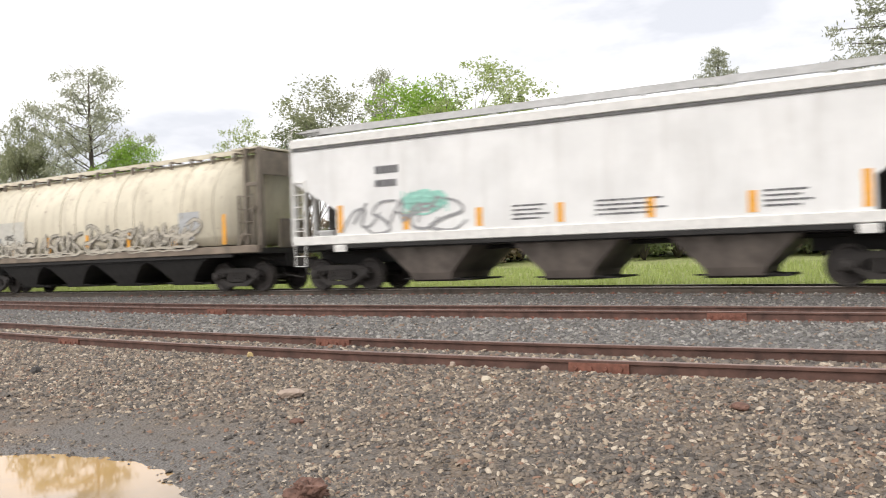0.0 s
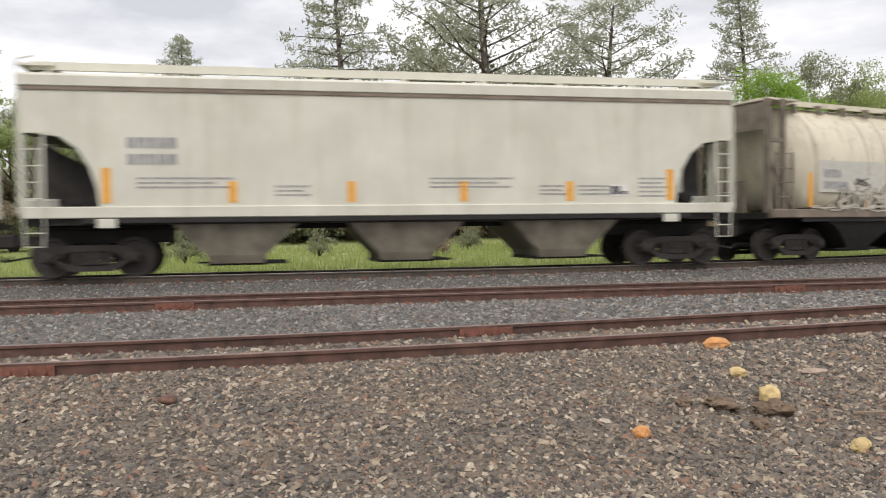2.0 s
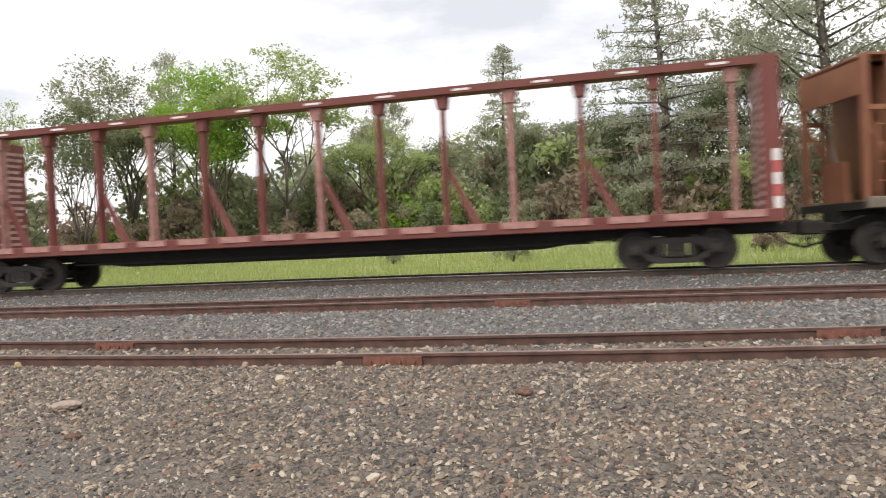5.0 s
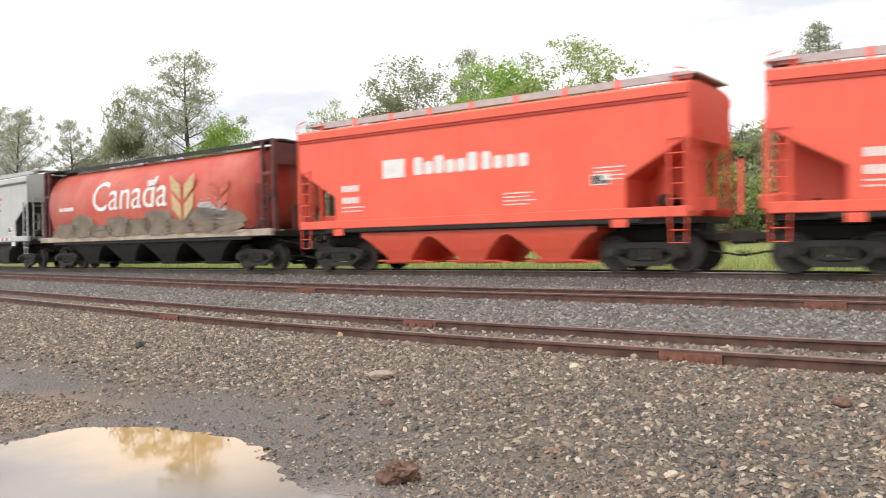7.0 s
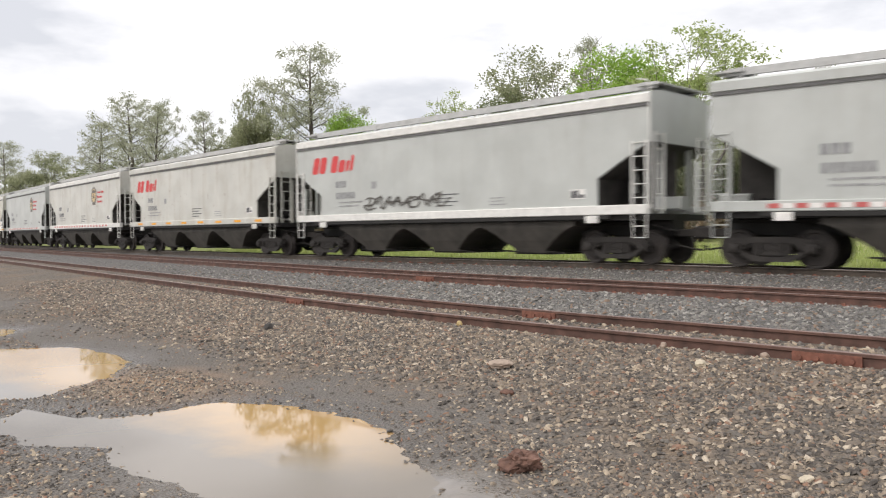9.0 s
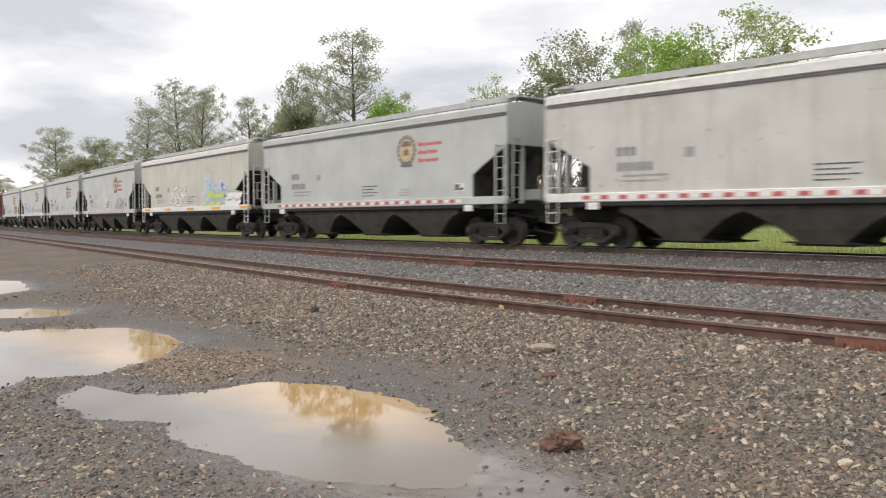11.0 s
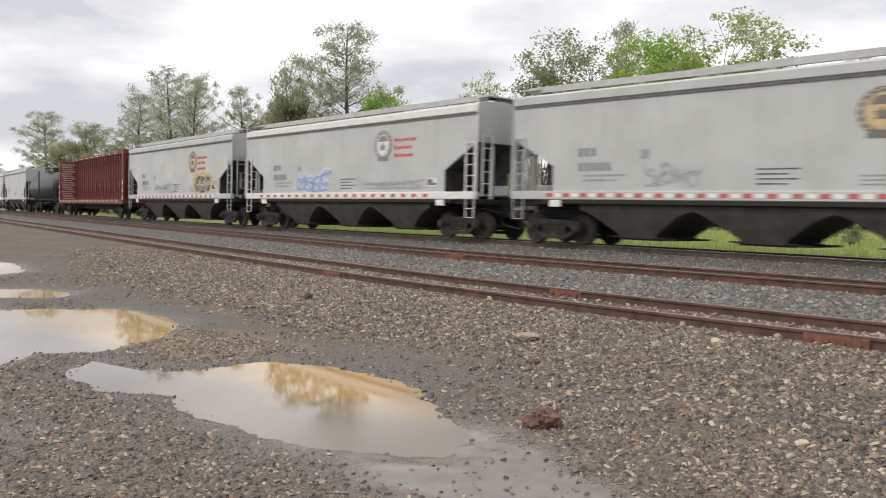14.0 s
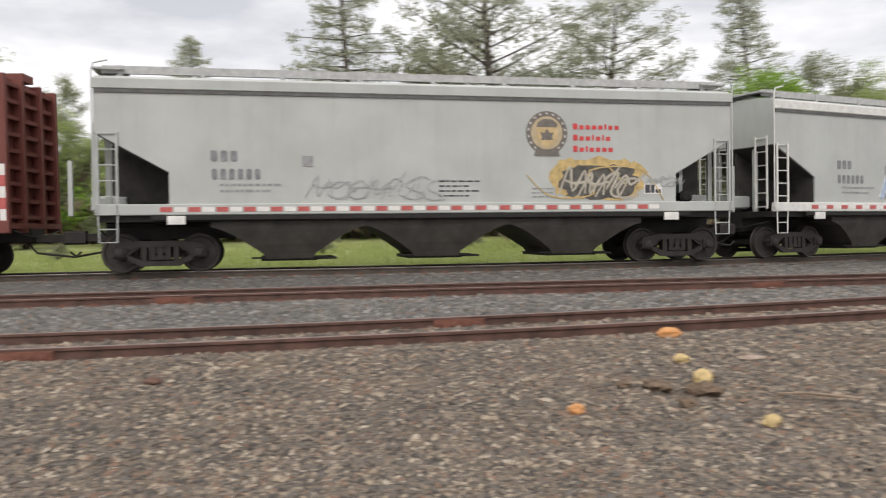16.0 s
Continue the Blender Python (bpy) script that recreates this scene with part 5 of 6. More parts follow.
            part("jack_pad", cached(("jack_pad",), lambda: Geo().box(-0.2, 0.2, -0.03, 0.03, 1.12, 1.34, 0.01).turned([(-0.04, 0.05), (0.0, 0.05)], (0, 0, 1.23), 8)), INK_WHITE if strip else (sill or body), car, at=pose(s * (half - 1.75), q * (W2 + 0.03), 0))
        truck(car, s * (half - 1.32))
    if strip:
        n = int((2 * half - 3.4) / 0.62)

        for k in range(n):
            x = -half + 1.4 + 0.62 * k
            plate(car, "red_dash", x, x + 0.27, 1.44, 1.55, REFL_RED, "", -W2 - 0.05, 0.006)
            plate(car, "white_dash", x + 0.31, x + 0.58, 1.44, 1.55, INK_WHITE, "", -W2 - 0.05, 0.006)
    for k in range(yellow):
        x = -half + 1.75 + (2 * half - 3.5) * k / (yellow - 1)
        plate(car, "yellow_reflector", x - 0.09, x + 0.09, 1.72, 2.5 if k in (0, yellow - 1) else 2.2, YELLOW, "upright yellow reflector")
    return car, half


def round_geo(half, n=14):
    """The bulging body of a cylindrical hopper, its ends leaning in towards the sill."""
    side = []
    for k in range(n + 1):
        a = -0.42 + (math.pi / 2 - 0.12 + 0.42) * k / n
        side.append((1.60 * math.cos(a) ** 0.85 if a > 0 else 1.60 * math.cos(a), 2.75 + (2.05 * math.sin(a) if a > 0 else 3.0 * math.sin(a))))
    ring = [(-y, z) for y, z in side] + [(y, z) for y, z in reversed(side)]
    return ring


def end_x(half, z):
    return half - 0.62 - 0.66 * max(0, (4.9 - z) / 3.4)


def cylinder_hopper(pitch, body, label, sill, roof=ROOF_DARK, endm=None, bays=4, ribs=True, yellow=0):
    """A cylindrical-sided covered hopper with open end frames."""
    half = (pitch - 1.15) / 2
    car = tagged(new("cylindrical_hopper_car"), label, "freight car", "cars of the train")
    ring = round_geo(half)

    def shell():
        g = Geo()
        return g.loft([[(s * end_x(half, z), y, z) for y, z in ring] for s in (-1, -0.6, 0, 0.6, 1)])
    part("body", cached(("round_body", round(half, 2)), shell, True), body, car)

    if ribs:
        for off in (1.7, 3.9, 4.75, 7.05, 8.0, 10.4, 11.4, 13.9, 15.4):
            part("seam_rib", cached(("seam_rib",), lambda: Geo().loft([[(dx, y * 1.006, z * 1.0015) for y, z in ring] for dx in (-0.018, 0.018)])), RIB_DIRT, car, "welded rib seam", at=pose(-half + off, 0, 0))
        for k in range(15):
            part("roof_bracket", cached(("roof_bracket",), lambda: Geo().box(-0.05, 0.05, -0.06, 0.02, 4.46, 4.74).box(-0.035, 0.035, -0.03, 0.45, 4.70, 4.76)), GRIMY_END, car, at=pose(-half + 1.4 + (2 * half - 2.8) * k / 14, -1.08, 0))
    part("side_sill", cached(("round_sill", round(half, 2)), lambda: Geo().box(-half, half, -1.58, -1.38, 1.22, 1.48, 0.02).box(-half, half, 1.38, 1.58, 1.22, 1.48, 0.02)), sill, car, "dirt-caked side sill")
    part("centre_sill", cached(("centre_sill", round(half, 2)), lambda: Geo().box(-half, half, -0.32, 0.32, 1.08, 1.2, 0.02).box(-half, half, -1.45, 1.45, 1.2, 1.38).box(-half, -half + 3.0, -0.3, 0.3, 0.78, 1.08).box(half - 3.0, half, -0.3, 0.3, 0.78, 1.08)), DARK, car)
    for q in (-1, 1):
        part("sill_flange", cached(("round_flange", round(half, 2)), lambda: Geo().box(-half + 1.2, half - 1.2, -0.05, 0.05, 1.1, 1.215)), DARK, car, at=pose(0, q * 1.47, 0))
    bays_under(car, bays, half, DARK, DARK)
    couplers(car, half, pitch)
    part("running_board", cached(("round_board", round(half, 2)), lambda: Geo().box(-half + 0.2, half - 0.2, -0.95, -0.9, 4.72, 4.88).box(-half + 0.2, half - 0.2, 0.9, 0.95, 4.72, 4.88).box(-half + 0.2, half - 0.2, -0.9, -0.5, 4.84, 4.88).box(-half + 0.2, half - 0.2, 0.5, 0.9, 4.84, 4.88).box(-half + 0.1, -half + 1.3, -1.35, 1.35, 4.78, 4.84).box(half - 1.3, half - 0.1, -1.35, 1.35, 4.78, 4.84)), roof, car)
    endm = endm or body
    for s in (-1, 1):
        def endf():
            g = Geo()
            for q in (-1, 1):
                g.box(-0.12, 0.0, q * 1.3 - 0.09, q * 1.3 + 0.09, 1.3, 4.8)
                g.box(-0.62, -0.52, q * 1.38 - 0.06, q * 1.38 + 0.06, 1.3, 4.8)
                g.box(-0.6, -0.05, q * 1.36 - 0.05, q * 1.36 + 0.05, 3.5, 3.62)
                g.prism([(-0.1, 3.4), (0.0, 3.4), (-1.1, 1.4), (-1.25, 1.4)], q * 1.2 - 0.04, q * 1.2 + 0.04)
            g.box(-0.1, -0.02, -1.3, 1.3, 3.9, 4.7)
            g.box(-0.1, -0.02, -0.5, 0.5, 1.4, 2.4)
            return g
        part("end_frame", cached(("end_frame",), endf), endm, car, "open end frame of posts and braces", at=pose(s * (half - 0.05), 0, 0, 0, 0, 0 if s > 0 else 180))
        for q in (-1, 1):
            part("ladder", cached(("ladder", 3.2), lambda: ladder_geo(1.35, 3.2, 0.6)), endm, car, at=pose(s * (half - 0.55), q * 1.5, 0))
        truck(car, s * (half - 1.5))
    for k in range(yellow):
        x = -half + 1.45 + (2 * half - 2.9) * k / (yellow - 1)
        plate(car, "yellow_reflector", x - 0.08, x + 0.08, 1.55, 2.6 if k in (0, yellow - 1) else 2.15, YELLOW, "upright yellow reflector", -1.585)
    return car, half


def curved(car, name, x0, x1, z0, z1, mat, label, r=1.6, zc=2.64):
    """A patch lying on the near side of a tank."""
    def make():
        a0, a1 = math.asin((z0 - zc) / r), math.asin((z1 - zc) / r)
        rr = r + 0.008
        g = Geo()
        pts = [(-rr * math.cos(a0 + (a1 - a0) * k / 6), rr * math.sin(a0 + (a1 - a0) * k / 6)) for k in range(7)]
        inn = [(y * 0.99, z * 0.99) for y, z in reversed(pts)]
        return g.loft([[(x, y, z + zc) for y, z in pts + inn] for x in (0, x1 - x0)])
    return part(name, cached((name, round(x1 - x0, 2), z0, z1, r), make), mat, car, label, at=pose(x0, 0, 0))


def tank_car(pitch, label, big_walk, zc=2.64, r=1.6, shell_mat=TANK_BLACK):
    half = (pitch - 1.0) / 2
    tl = half - 0.45
    car = tagged(new("tank_car"), label, "tank car", "cars of the train")

    def shell():
        g, rings = Geo(), []
        prof = [(-tl, 0.25), (-tl + 0.05, 0.75), (-tl + 0.18, 1.22), (-tl + 0.4, 1.51), (-tl + 0.65, r), (0, r), (tl - 0.65, r), (tl - 0.4, 1.51), (tl - 0.18, 1.22), (tl - 0.05, 0.75), (tl, 0.25)]
        for x, q in prof:
            rings.append([(x, q * math.cos(2 * math.pi * k / 40), zc + q * math.sin(2 * math.pi * k / 40)) for k in range(40)])
        return g.loft(rings)
    part("tank", cached(("tank", round(tl, 2)), shell, True), shell_mat, car, "glossy black tank shell")
    part("stub_sill", cached(("stub_sill", round(half, 2)), lambda: Geo().box(half - 3.6, half, -0.34, 0.34, 0.78, 1.36, 0.02).box(half - 0.6, half, -1.4, 1.4, 1.16, 1.3)), DARK, car)
    part("stub_sill", CACHE[("stub_sill", round(half, 2))], DARK, car, at=pose(0, 0, 0, 0, 0, 180))
    for s in (-1, 1):
        part("bolster_saddle", cached(("saddle",), lambda: Geo().prism([(-0.35, 0.8), (0.35, 0.8), (0.5, 1.5), (-0.5, 1.5)], -0.7, 0.7)), DARK, car, at=pose(s * (half - 1.75), 0, 0))
        part("side_rail", cached(("side_rail", round(half, 2)), lambda: Geo().box(-half + 0.2, half - 0.2, -0.03, 0.03, 1.30, 1.36).tube([(-half + 2.6, 0, 1.08), (half - 2.6, 0, 1.02)], 0.03, 6).tube([(-half + 3.2, 0.05, 0.92), (half - 3.2, 0.05, 0.92)], 0.02, 6)), DARK, car, at=pose(0, s * 1.45, 0))
        part("head_ladder", cached(("ladder", 2.6), lambda: ladder_geo(0.7, 2.6)), DARK, car, at=pose(s * (half - 0.35), -1.45, 0))
        truck(car, s * (half - 1.75))
    couplers(car, half, pitch)
    part("manway", cached(("manway",), lambda: Geo().loft([[(q * math.cos(2 * math.pi * k / 16), q * math.sin(2 * math.pi * k / 16), z) for k in range(16)] for z, q in ((4.2, 0.42), (4.55, 0.42), (4.58, 0.5), (4.66, 0.5), (4.74, 0.3))])), DARK, car, "manway dome with valves")
    w = 3.6 if big_walk else 1.1

    def plat():
        g = Geo().box(-w, w, -0.95, -0.45, 4.22, 4.27).box(-w, w, 0.45, 0.95, 4.22, 4.27)
        for q in (-1, 1):
            for z in ((4.62, 5.0) if big_walk else (4.7,)):
                g.tube([(-w, q * 0.95, z), (w, q * 0.95, z)], 0.022, 6)
            for k in range(5):
                g.tube([(-w + 2 * w * k / 4, q * 0.95, 4.22), (-w + 2 * w * k / 4, q * 0.95, 5.0 if big_walk else 4.7)], 0.02, 5)
        return g
    part("top_platform", cached(("platform", big_walk), plat), DARK, car, "walkway with handrails round the dome", at=pose(-1.5 if big_walk else 0, 0, 0))
    part("side_ladder", cached(("tank_ladder",), lambda: ladder_geo(1.0, 4.3, 0.5)), DARK, car, at=pose(-0.4, -1.62, 0))
    return car, half


def centerbeam(pitch, label, gap=1.0, n=13):
    half = (pitch - gap) / 2
    car = tagged(new("centerbeam_flat_car"), label, "freight car", "cars of the train")

    def deck():
        g = Geo().box(-half, half, -1.45, 1.45, 1.10, 1.24, 0.02)
        for s in (-1, 1):
            g.box(-half, half, s * 1.42 - 0.06, s * 1.42 + 0.06, 0.98, 1.3, 0.02)
        return g
    part("deck", cached(("deck", round(half, 2)), deck), OXIDE, car)
    part("centre_sill", cached(("cb_sill", round(half, 2)), lambda: Geo().prism([(-half, 0.78), (half, 0.78), (half, 1.1), (-half, 1.1)], -0.35, 0.35).prism([(-half + 4, 0.78), (-half + 5.5, 0.58), (half - 5.5, 0.58), (half - 4, 0.78)], -0.3, 0.3)), DARK, car)
    for x in np.arange(-half + 0.9, half - 0.4, 1.25):
        for q in (-1, 1):
            part("winch_pocket", cached(("winch_pocket",), lambda: Geo().box(-0.42, 0.42, -0.02, 0.02, 1.12, 1.29)), plain_pink, car, "worn pink winch pocket", at=pose(x, q * 1.49, 0))
    part("top_chord", cached(("cb_top", round(half, 2)), lambda: Geo().prism([(-half + 0.1, 4.98), (half - 0.1, 4.98), (half - 0.1, 5.18), (-half + 0.1, 5.18)], -0.28, 0.28)), OXIDE, car)

    for k in range(11):
        part("chord_slot", cached(("chord_slot",), lambda: Geo().box(-0.22, 0.22, -0.29, -0.281, 5.04, 5.10)), INK_WHITE, car, "pale slot in the top beam", at=pose(-half + 1.2 + (2 * half - 2.4) * k / 10, 0, 0))
    for k in range(n):
        x = -half + 0.9 + (2 * half - 1.8) * k / (n - 1)
        part("post", cached(("cb_post",), lambda: Geo().box(-0.055, 0.055, -0.13, 0.13, 1.24, 4.97).prism([(-0.12, 4.6), (0.12, 4.6), (0.18, 4.97), (-0.18, 4.97)], -0.17, 0.17)), OXIDE if k % 3 or n > 13 else plain_pink, car, at=pose(x, 0, 0))
        if k % 2 == 0 and k < n - 1:
            part("brace", cached(("cb_brace",), lambda: Geo().prism([(0.12, 2.7), (0.12, 2.95), (0.95, 1.24), (0.72, 1.24)], -0.07, 0.07)), OXIDE, car, at=pose(x, 0, 0))
    for s in (-1, 1):
        def bulk():
            return Geo().box(-0.07, 0.07, -1.45, 1.45, 1.1, 4.95, 0.02)
        b = part("bulkhead", cached(("bulkhead",), bulk), OXIDE, car, "ribbed steel end bulkhead", at=pose(s * (half - 0.32), 0, 0, 0, 0, 0 if s > 0 else 180))
        for q in (-1.38, -0.5, 0.5, 1.38):
            part("post", cached(("bulk_post",), lambda: Geo().box(0.07, 0.30, -0.07, 0.07, 1.0, 4.95)), OXIDE, b, at=pose(0, q, 0))
        for i in range(9):
            part("rib", cached(("bulk_rib", i), lambda: Geo().box(0.07, 0.24, -1.4, 1.4, 1.35 + 0.42 * i, 1.45 + 0.42 * i)), OXIDE, b)
        for i in range(16):
            for q in (-1, 1):
                part("scuff_mark", cached(("scuff_mark", i, q), lambda: Geo().box(-0.078, -0.0705, *sorted((q * (0.25 + 0.11 * (i % 3)), q * (1.2 + 0.06 * (i % 4)))), 1.42 + 0.21 * i, 1.52 + 0.21 * i)), SCUFF, b, "pale scuff mark")
        truck(car, s * (half - 2.3))
        xc = s * (half - 0.135)
        for k in range(5):
            plate(car, "reflector", xc - 0.07, xc + 0.07, 1.3 + 0.28 * k, 1.56 + 0.28 * k, REFL_RED if k % 2 else INK_WHITE, "red and white reflector", -1.45)
    couplers(car, half, pitch)
    part("truss_rod", cached(("truss_rod", round(half, 2)), lambda: Geo().tube([(-half + 4.2, -0.9, 0.7), (half - 4.2, -0.9, 0.7)], 0.03, 6)), DARK, car)
    return car, half


SCUFF = plain("pale_scuffed_primer", (0.46, 0.31, 0.28), 0.8, vary=0.3, scale=5)
plain_pink = plain("scuffed_pink_primer", (0.38, 0.20, 0.17), 0.8, vary=0.35, scale=5)
CARS = []
MARK = "dark block lettering on the side"


def enroll(made, pitch):
    CARS.append((made[0], pitch))
    return made


# white hopper at the head of the view
car, h = enroll(hopper(18.5, WHITE, "clean white covered hopper car with green sprayed scrawl", sill=SIDE_WHITE, yellow=7, bay_mat=BAY_LIGHT, steep=True), 18.5)
word(car, "lettering", -h + 3.0, 3.45, 0.22, "MMMM", INK, MARK)
word(car, "lettering", -h + 3.0, 3.05, 0.20, "8888", INK, MARK)
scrawl(car, -h + 2.0, 1.75, 3.6, 0.95, INK_GREY, "grey and mint green graffiti", 31, thick=0.07)
scrawl(car, -h + 3.9, 2.2, 1.3, 0.6, SPRAY_TEAL, "grey and mint green graffiti", 32, fill=SPRAY_TEAL, letters=3)
for x in (-h + 7.2, -h + 9.4, -h + 13.2):
    lines(car, x, 2.2, 1.6 if x == -h + 9.4 else 0.9, 4, INK, step=0.11, h=0.045)

# beige cylindrical hopper
car, h = enroll(cylinder_hopper(18.5, BEIGE, "stained beige cylindrical hopper car covered in dark graffiti", MUDDY, roof=BEIGE, yellow=7, endm=GRIMY_END), 18.5)
YR = -1.59
plate(car, "grey_patch", -h + 1.8, -h + 4.6, 2.0, 2.9, FAINT_PATCH, "painted-over grey patch", YR)
word(car, "lettering", -h + 2.0, 2.45, 0.24, "MMMM", INK_GREY, MARK, y=YR - 0.01, aspect=0.58)
word(car, "lettering", -h + 2.0, 2.1, 0.22, "888888", INK_GREY, MARK, y=YR - 0.01, aspect=0.58)
scrawl(car, -h + 3.3, 2.25, 0.55, 0.22, SPRAY_DARK, "small dark scribble", 44, YR - 0.01, 0.03, letters=3)
for x, w, tall, n, sd in ((2.5, 2.6, 0.72, 4, 41), (5.7, 2.5, 0.80, 4, 42), (8.5, 2.9, 0.95, 3, 45), (11.5, 3.0, 0.95, 4, 43)):
    scrawl(car, -h + x, 1.5, w, tall, CHROME_SPRAY, "dark and grey graffiti along the sill", sd, YR, 0.075, letters=n + 1, edge=SPRAY_DARK)
scrawl(car, -h + 1.6, 1.42, 12.5, 0.2, CHROME_SPRAY, "pale sprayed line along the sill", 46, YR + 0.004, 0.035, letters=16)
plate(car, "grey_patch", h - 3.6, h - 2.6, 2.0, 2.7, GREY_PATCH, "painted-over grey patch", YR)
data_panel(car, h - 3.4, 1.75, YR)

# cream hopper
# MUDDY also colours the shadow strip under this car's top chord
car, h = enroll(hopper(18.5, CREAM, "cream covered hopper car with yellow reflectors", rounded=True, yellow=6, roof=CREAM, groove=MUDDY, bay_mat=BAY_CREAM, steep=True), 18.5)
word(car, "lettering", -h + 2.2, 3.05, 0.24, "MMMMM", INK_GREY, MARK)
word(car, "lettering", -h + 2.2, 2.65, 0.24, "88888", INK_GREY, MARK)
for x, w in ((-h + 2.4, 2.0), (-h + 5.4, 0.7), (-h + 9.0, 2.0), (h - 5.2, 0.6), (h - 4.2, 0.8)):
    lines(car, x, 2.1 + (0.2 if w == 2.0 else 0), w, 3, INK_GREY, step=0.1, h=0.04)
lines(car, h - 2.6, 2.3, 0.7, 5, INK_GREY, step=0.11, h=0.04)
data_panel(car, h - 3.4, 1.85)

# long black tank car
car, h = enroll(tank_car(21.79, "long glossy black tank car with yellow reflectors", True), 21.79)
for k in range(7):
    x = -h + 1.5 + (2 * h - 2.5) * k / 6
    curved(car, "yellow_reflector", x - 0.1, x + 0.1, 1.75 if k in (0, 6) else 2.05, 2.62, YELLOW, "upright yellow reflector")
curved(car, "white_lettering", -h + 2.0, -h + 4.2, 2.25, 2.42, INK_WHITE, "white block lettering")
curved(car, "white_lettering", -h + 2.3, -h + 4.1, 2.0, 2.08, INK_GREY, "faded lettering")
curved(car, "caution_plate", h - 6.15, h - 5.35, 2.55, 2.9, CAUTION, "yellow caution plate")
curved(car, "white_plate", h - 3.0, h - 2.4, 2.15, 2.5, INK_WHITE, "white notice plate")
curved(car, "grey_lettering", h - 2.2, h - 0.9, 2.72, 3.1, INK_GREY, "grey stencilled block")
curved(car, "placard", h - 1.45, h - 1.05, 1.72, 2.05, INK_RED, "red placard")


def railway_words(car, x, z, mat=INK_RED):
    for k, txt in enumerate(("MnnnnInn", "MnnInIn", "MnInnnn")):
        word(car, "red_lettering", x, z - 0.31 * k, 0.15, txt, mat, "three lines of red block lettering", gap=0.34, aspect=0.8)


def grey_hopper(pitch, seed, style, body=GREY, label=None):
    """One of the grey grain cars; style 'e' bears an emblem, 'w' a slanted red word."""
    made = hopper(pitch, body, label or ("light grey covered hopper car with round gold emblem" if style == "e" else "light grey covered hopper car with slanted red lettering" if style == "w" else "light grey covered hopper car with faded lettering"), strip=style in "ep", sill=SIDE_WHITE if seed % 2 else None, yellow=0)
    car, h = enroll(made, pitch)
    e = h + 0.27
    word(car, "lettering", -e + 2.8, 2.72, 0.25, "MMM", INK_SOFT, MARK, gap=0.28, aspect=0.62)
    word(car, "lettering", -e + 2.82, 2.26, 0.25, "888888", INK_SOFT, MARK, gap=0.28, aspect=0.5)
    lines(car, -e + 3.0, 2.1, 1.4, 2, INK_GREY, step=0.14, h=0.05)
    plate(car, "grey_square", -e + 4.9, -e + 5.15, 2.6, 2.85, INK_GREY, "small stencilled square")
    lines(car, -e + 8.2, 2.2, 0.95, 4, INK, step=0.12, h=0.035)
    lines(car, -e + 10.6, 2.0, 0.6, 3, INK_GREY, step=0.1)
    data_panel(car, h - 2.5, 1.86)
    if style == "e":
        emblem(car, -e + 11.0, 3.55, dark=seed == 9)
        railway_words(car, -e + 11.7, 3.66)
    if style == "w":
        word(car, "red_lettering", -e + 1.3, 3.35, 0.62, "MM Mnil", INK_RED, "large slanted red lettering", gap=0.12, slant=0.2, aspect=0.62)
    return car, e


car, h = grey_hopper(17.7, 1, "e")
scrawl(car, -h + 4.2, 1.75, 3.6, 0.85, SPRAY_DARK, "rough grey graffiti", 51, thick=0.06)
scrawl(car, -h + 2.0, 1.8, 1.6, 0.5, INK_GREY, "faint grey graffiti", 52, thick=0.05)

car, h = enroll(cylinder_hopper(18.6, RUST, "rust-brown cylindrical hopper car with pale graffiti", MUDDY, roof=RUST, yellow=5, ribs=False), 18.6)
scrawl(car, h - 6.2, 1.5, 2.4, 1.0, SPRAY_GREEN, "pale green graffiti", 55, YR, 0.12)
scrawl(car, h - 3.6, 1.6, 1.0, 0.7, INK_WHITE, "white graffiti", 56, YR, 0.08, letters=3)
scrawl(car, -h + 3, 1.6, 4.0, 0.9, INK_GREY, "grey graffiti", 57, YR, 0.08)

enroll(centerbeam(23.96, "empty oxide-red centerbeam flat car with end bulkheads"), 23.96)

# short tank car with orange lettering
car, h = enroll(tank_car(15.8, "short black tank car with orange block lettering", False, shell_mat=TANK_DULL), 15.8)
curved(car, "orange_lettering", -h + 1.9, -h + 5.7, 2.70, 3.14, INK_ORANGE, "orange block lettering")
for k in range(5):
    curved(car, "letter_gap", -h + 2.36 + 0.64 * k, -h + 2.44 + 0.64 * k, 2.66, 3.18, TANK_DULL, "gap between the letters", r=1.606)
curved(car, "white_lettering", -h + 1.9, -h + 3.6, 2.3, 2.5, INK_WHITE, "white block lettering")
curved(car, "white_lettering", -h + 2.0, -h + 3.5, 2.08, 2.16, INK_WHITE, "white stencilled line")
for k, x in enumerate((-h + 1.05, -h + 5.9, -h + 7.3, h - 4.1, h - 1.1)):
    curved(car, "orange_reflector", x - 0.14, x + 0.14, 1.9 if k == 0 else 2.6, 3.05 if k in (0, 4) else 2.95, YELLOW, "upright orange reflector")
curved(car, "caution_plate", h - 2.9, h - 1.5, 2.5, 3.1, INK_GREY, "grey and orange notice block")
curved(car, "caution_plate", h - 2.9, h - 1.5, 3.13, 3.25, YELLOW, "orange notice line")
curved(car, "white_plate", h - 3.6, h - 3.0, 2.05, 2.4, INK_GREY, "small grey plate")
for x in (h - 2.1, h - 1.35):
    curved(car, "placard", x - 0.22, x + 0.22, 1.72, 2.02, INK_WHITE, "white diamond placard")

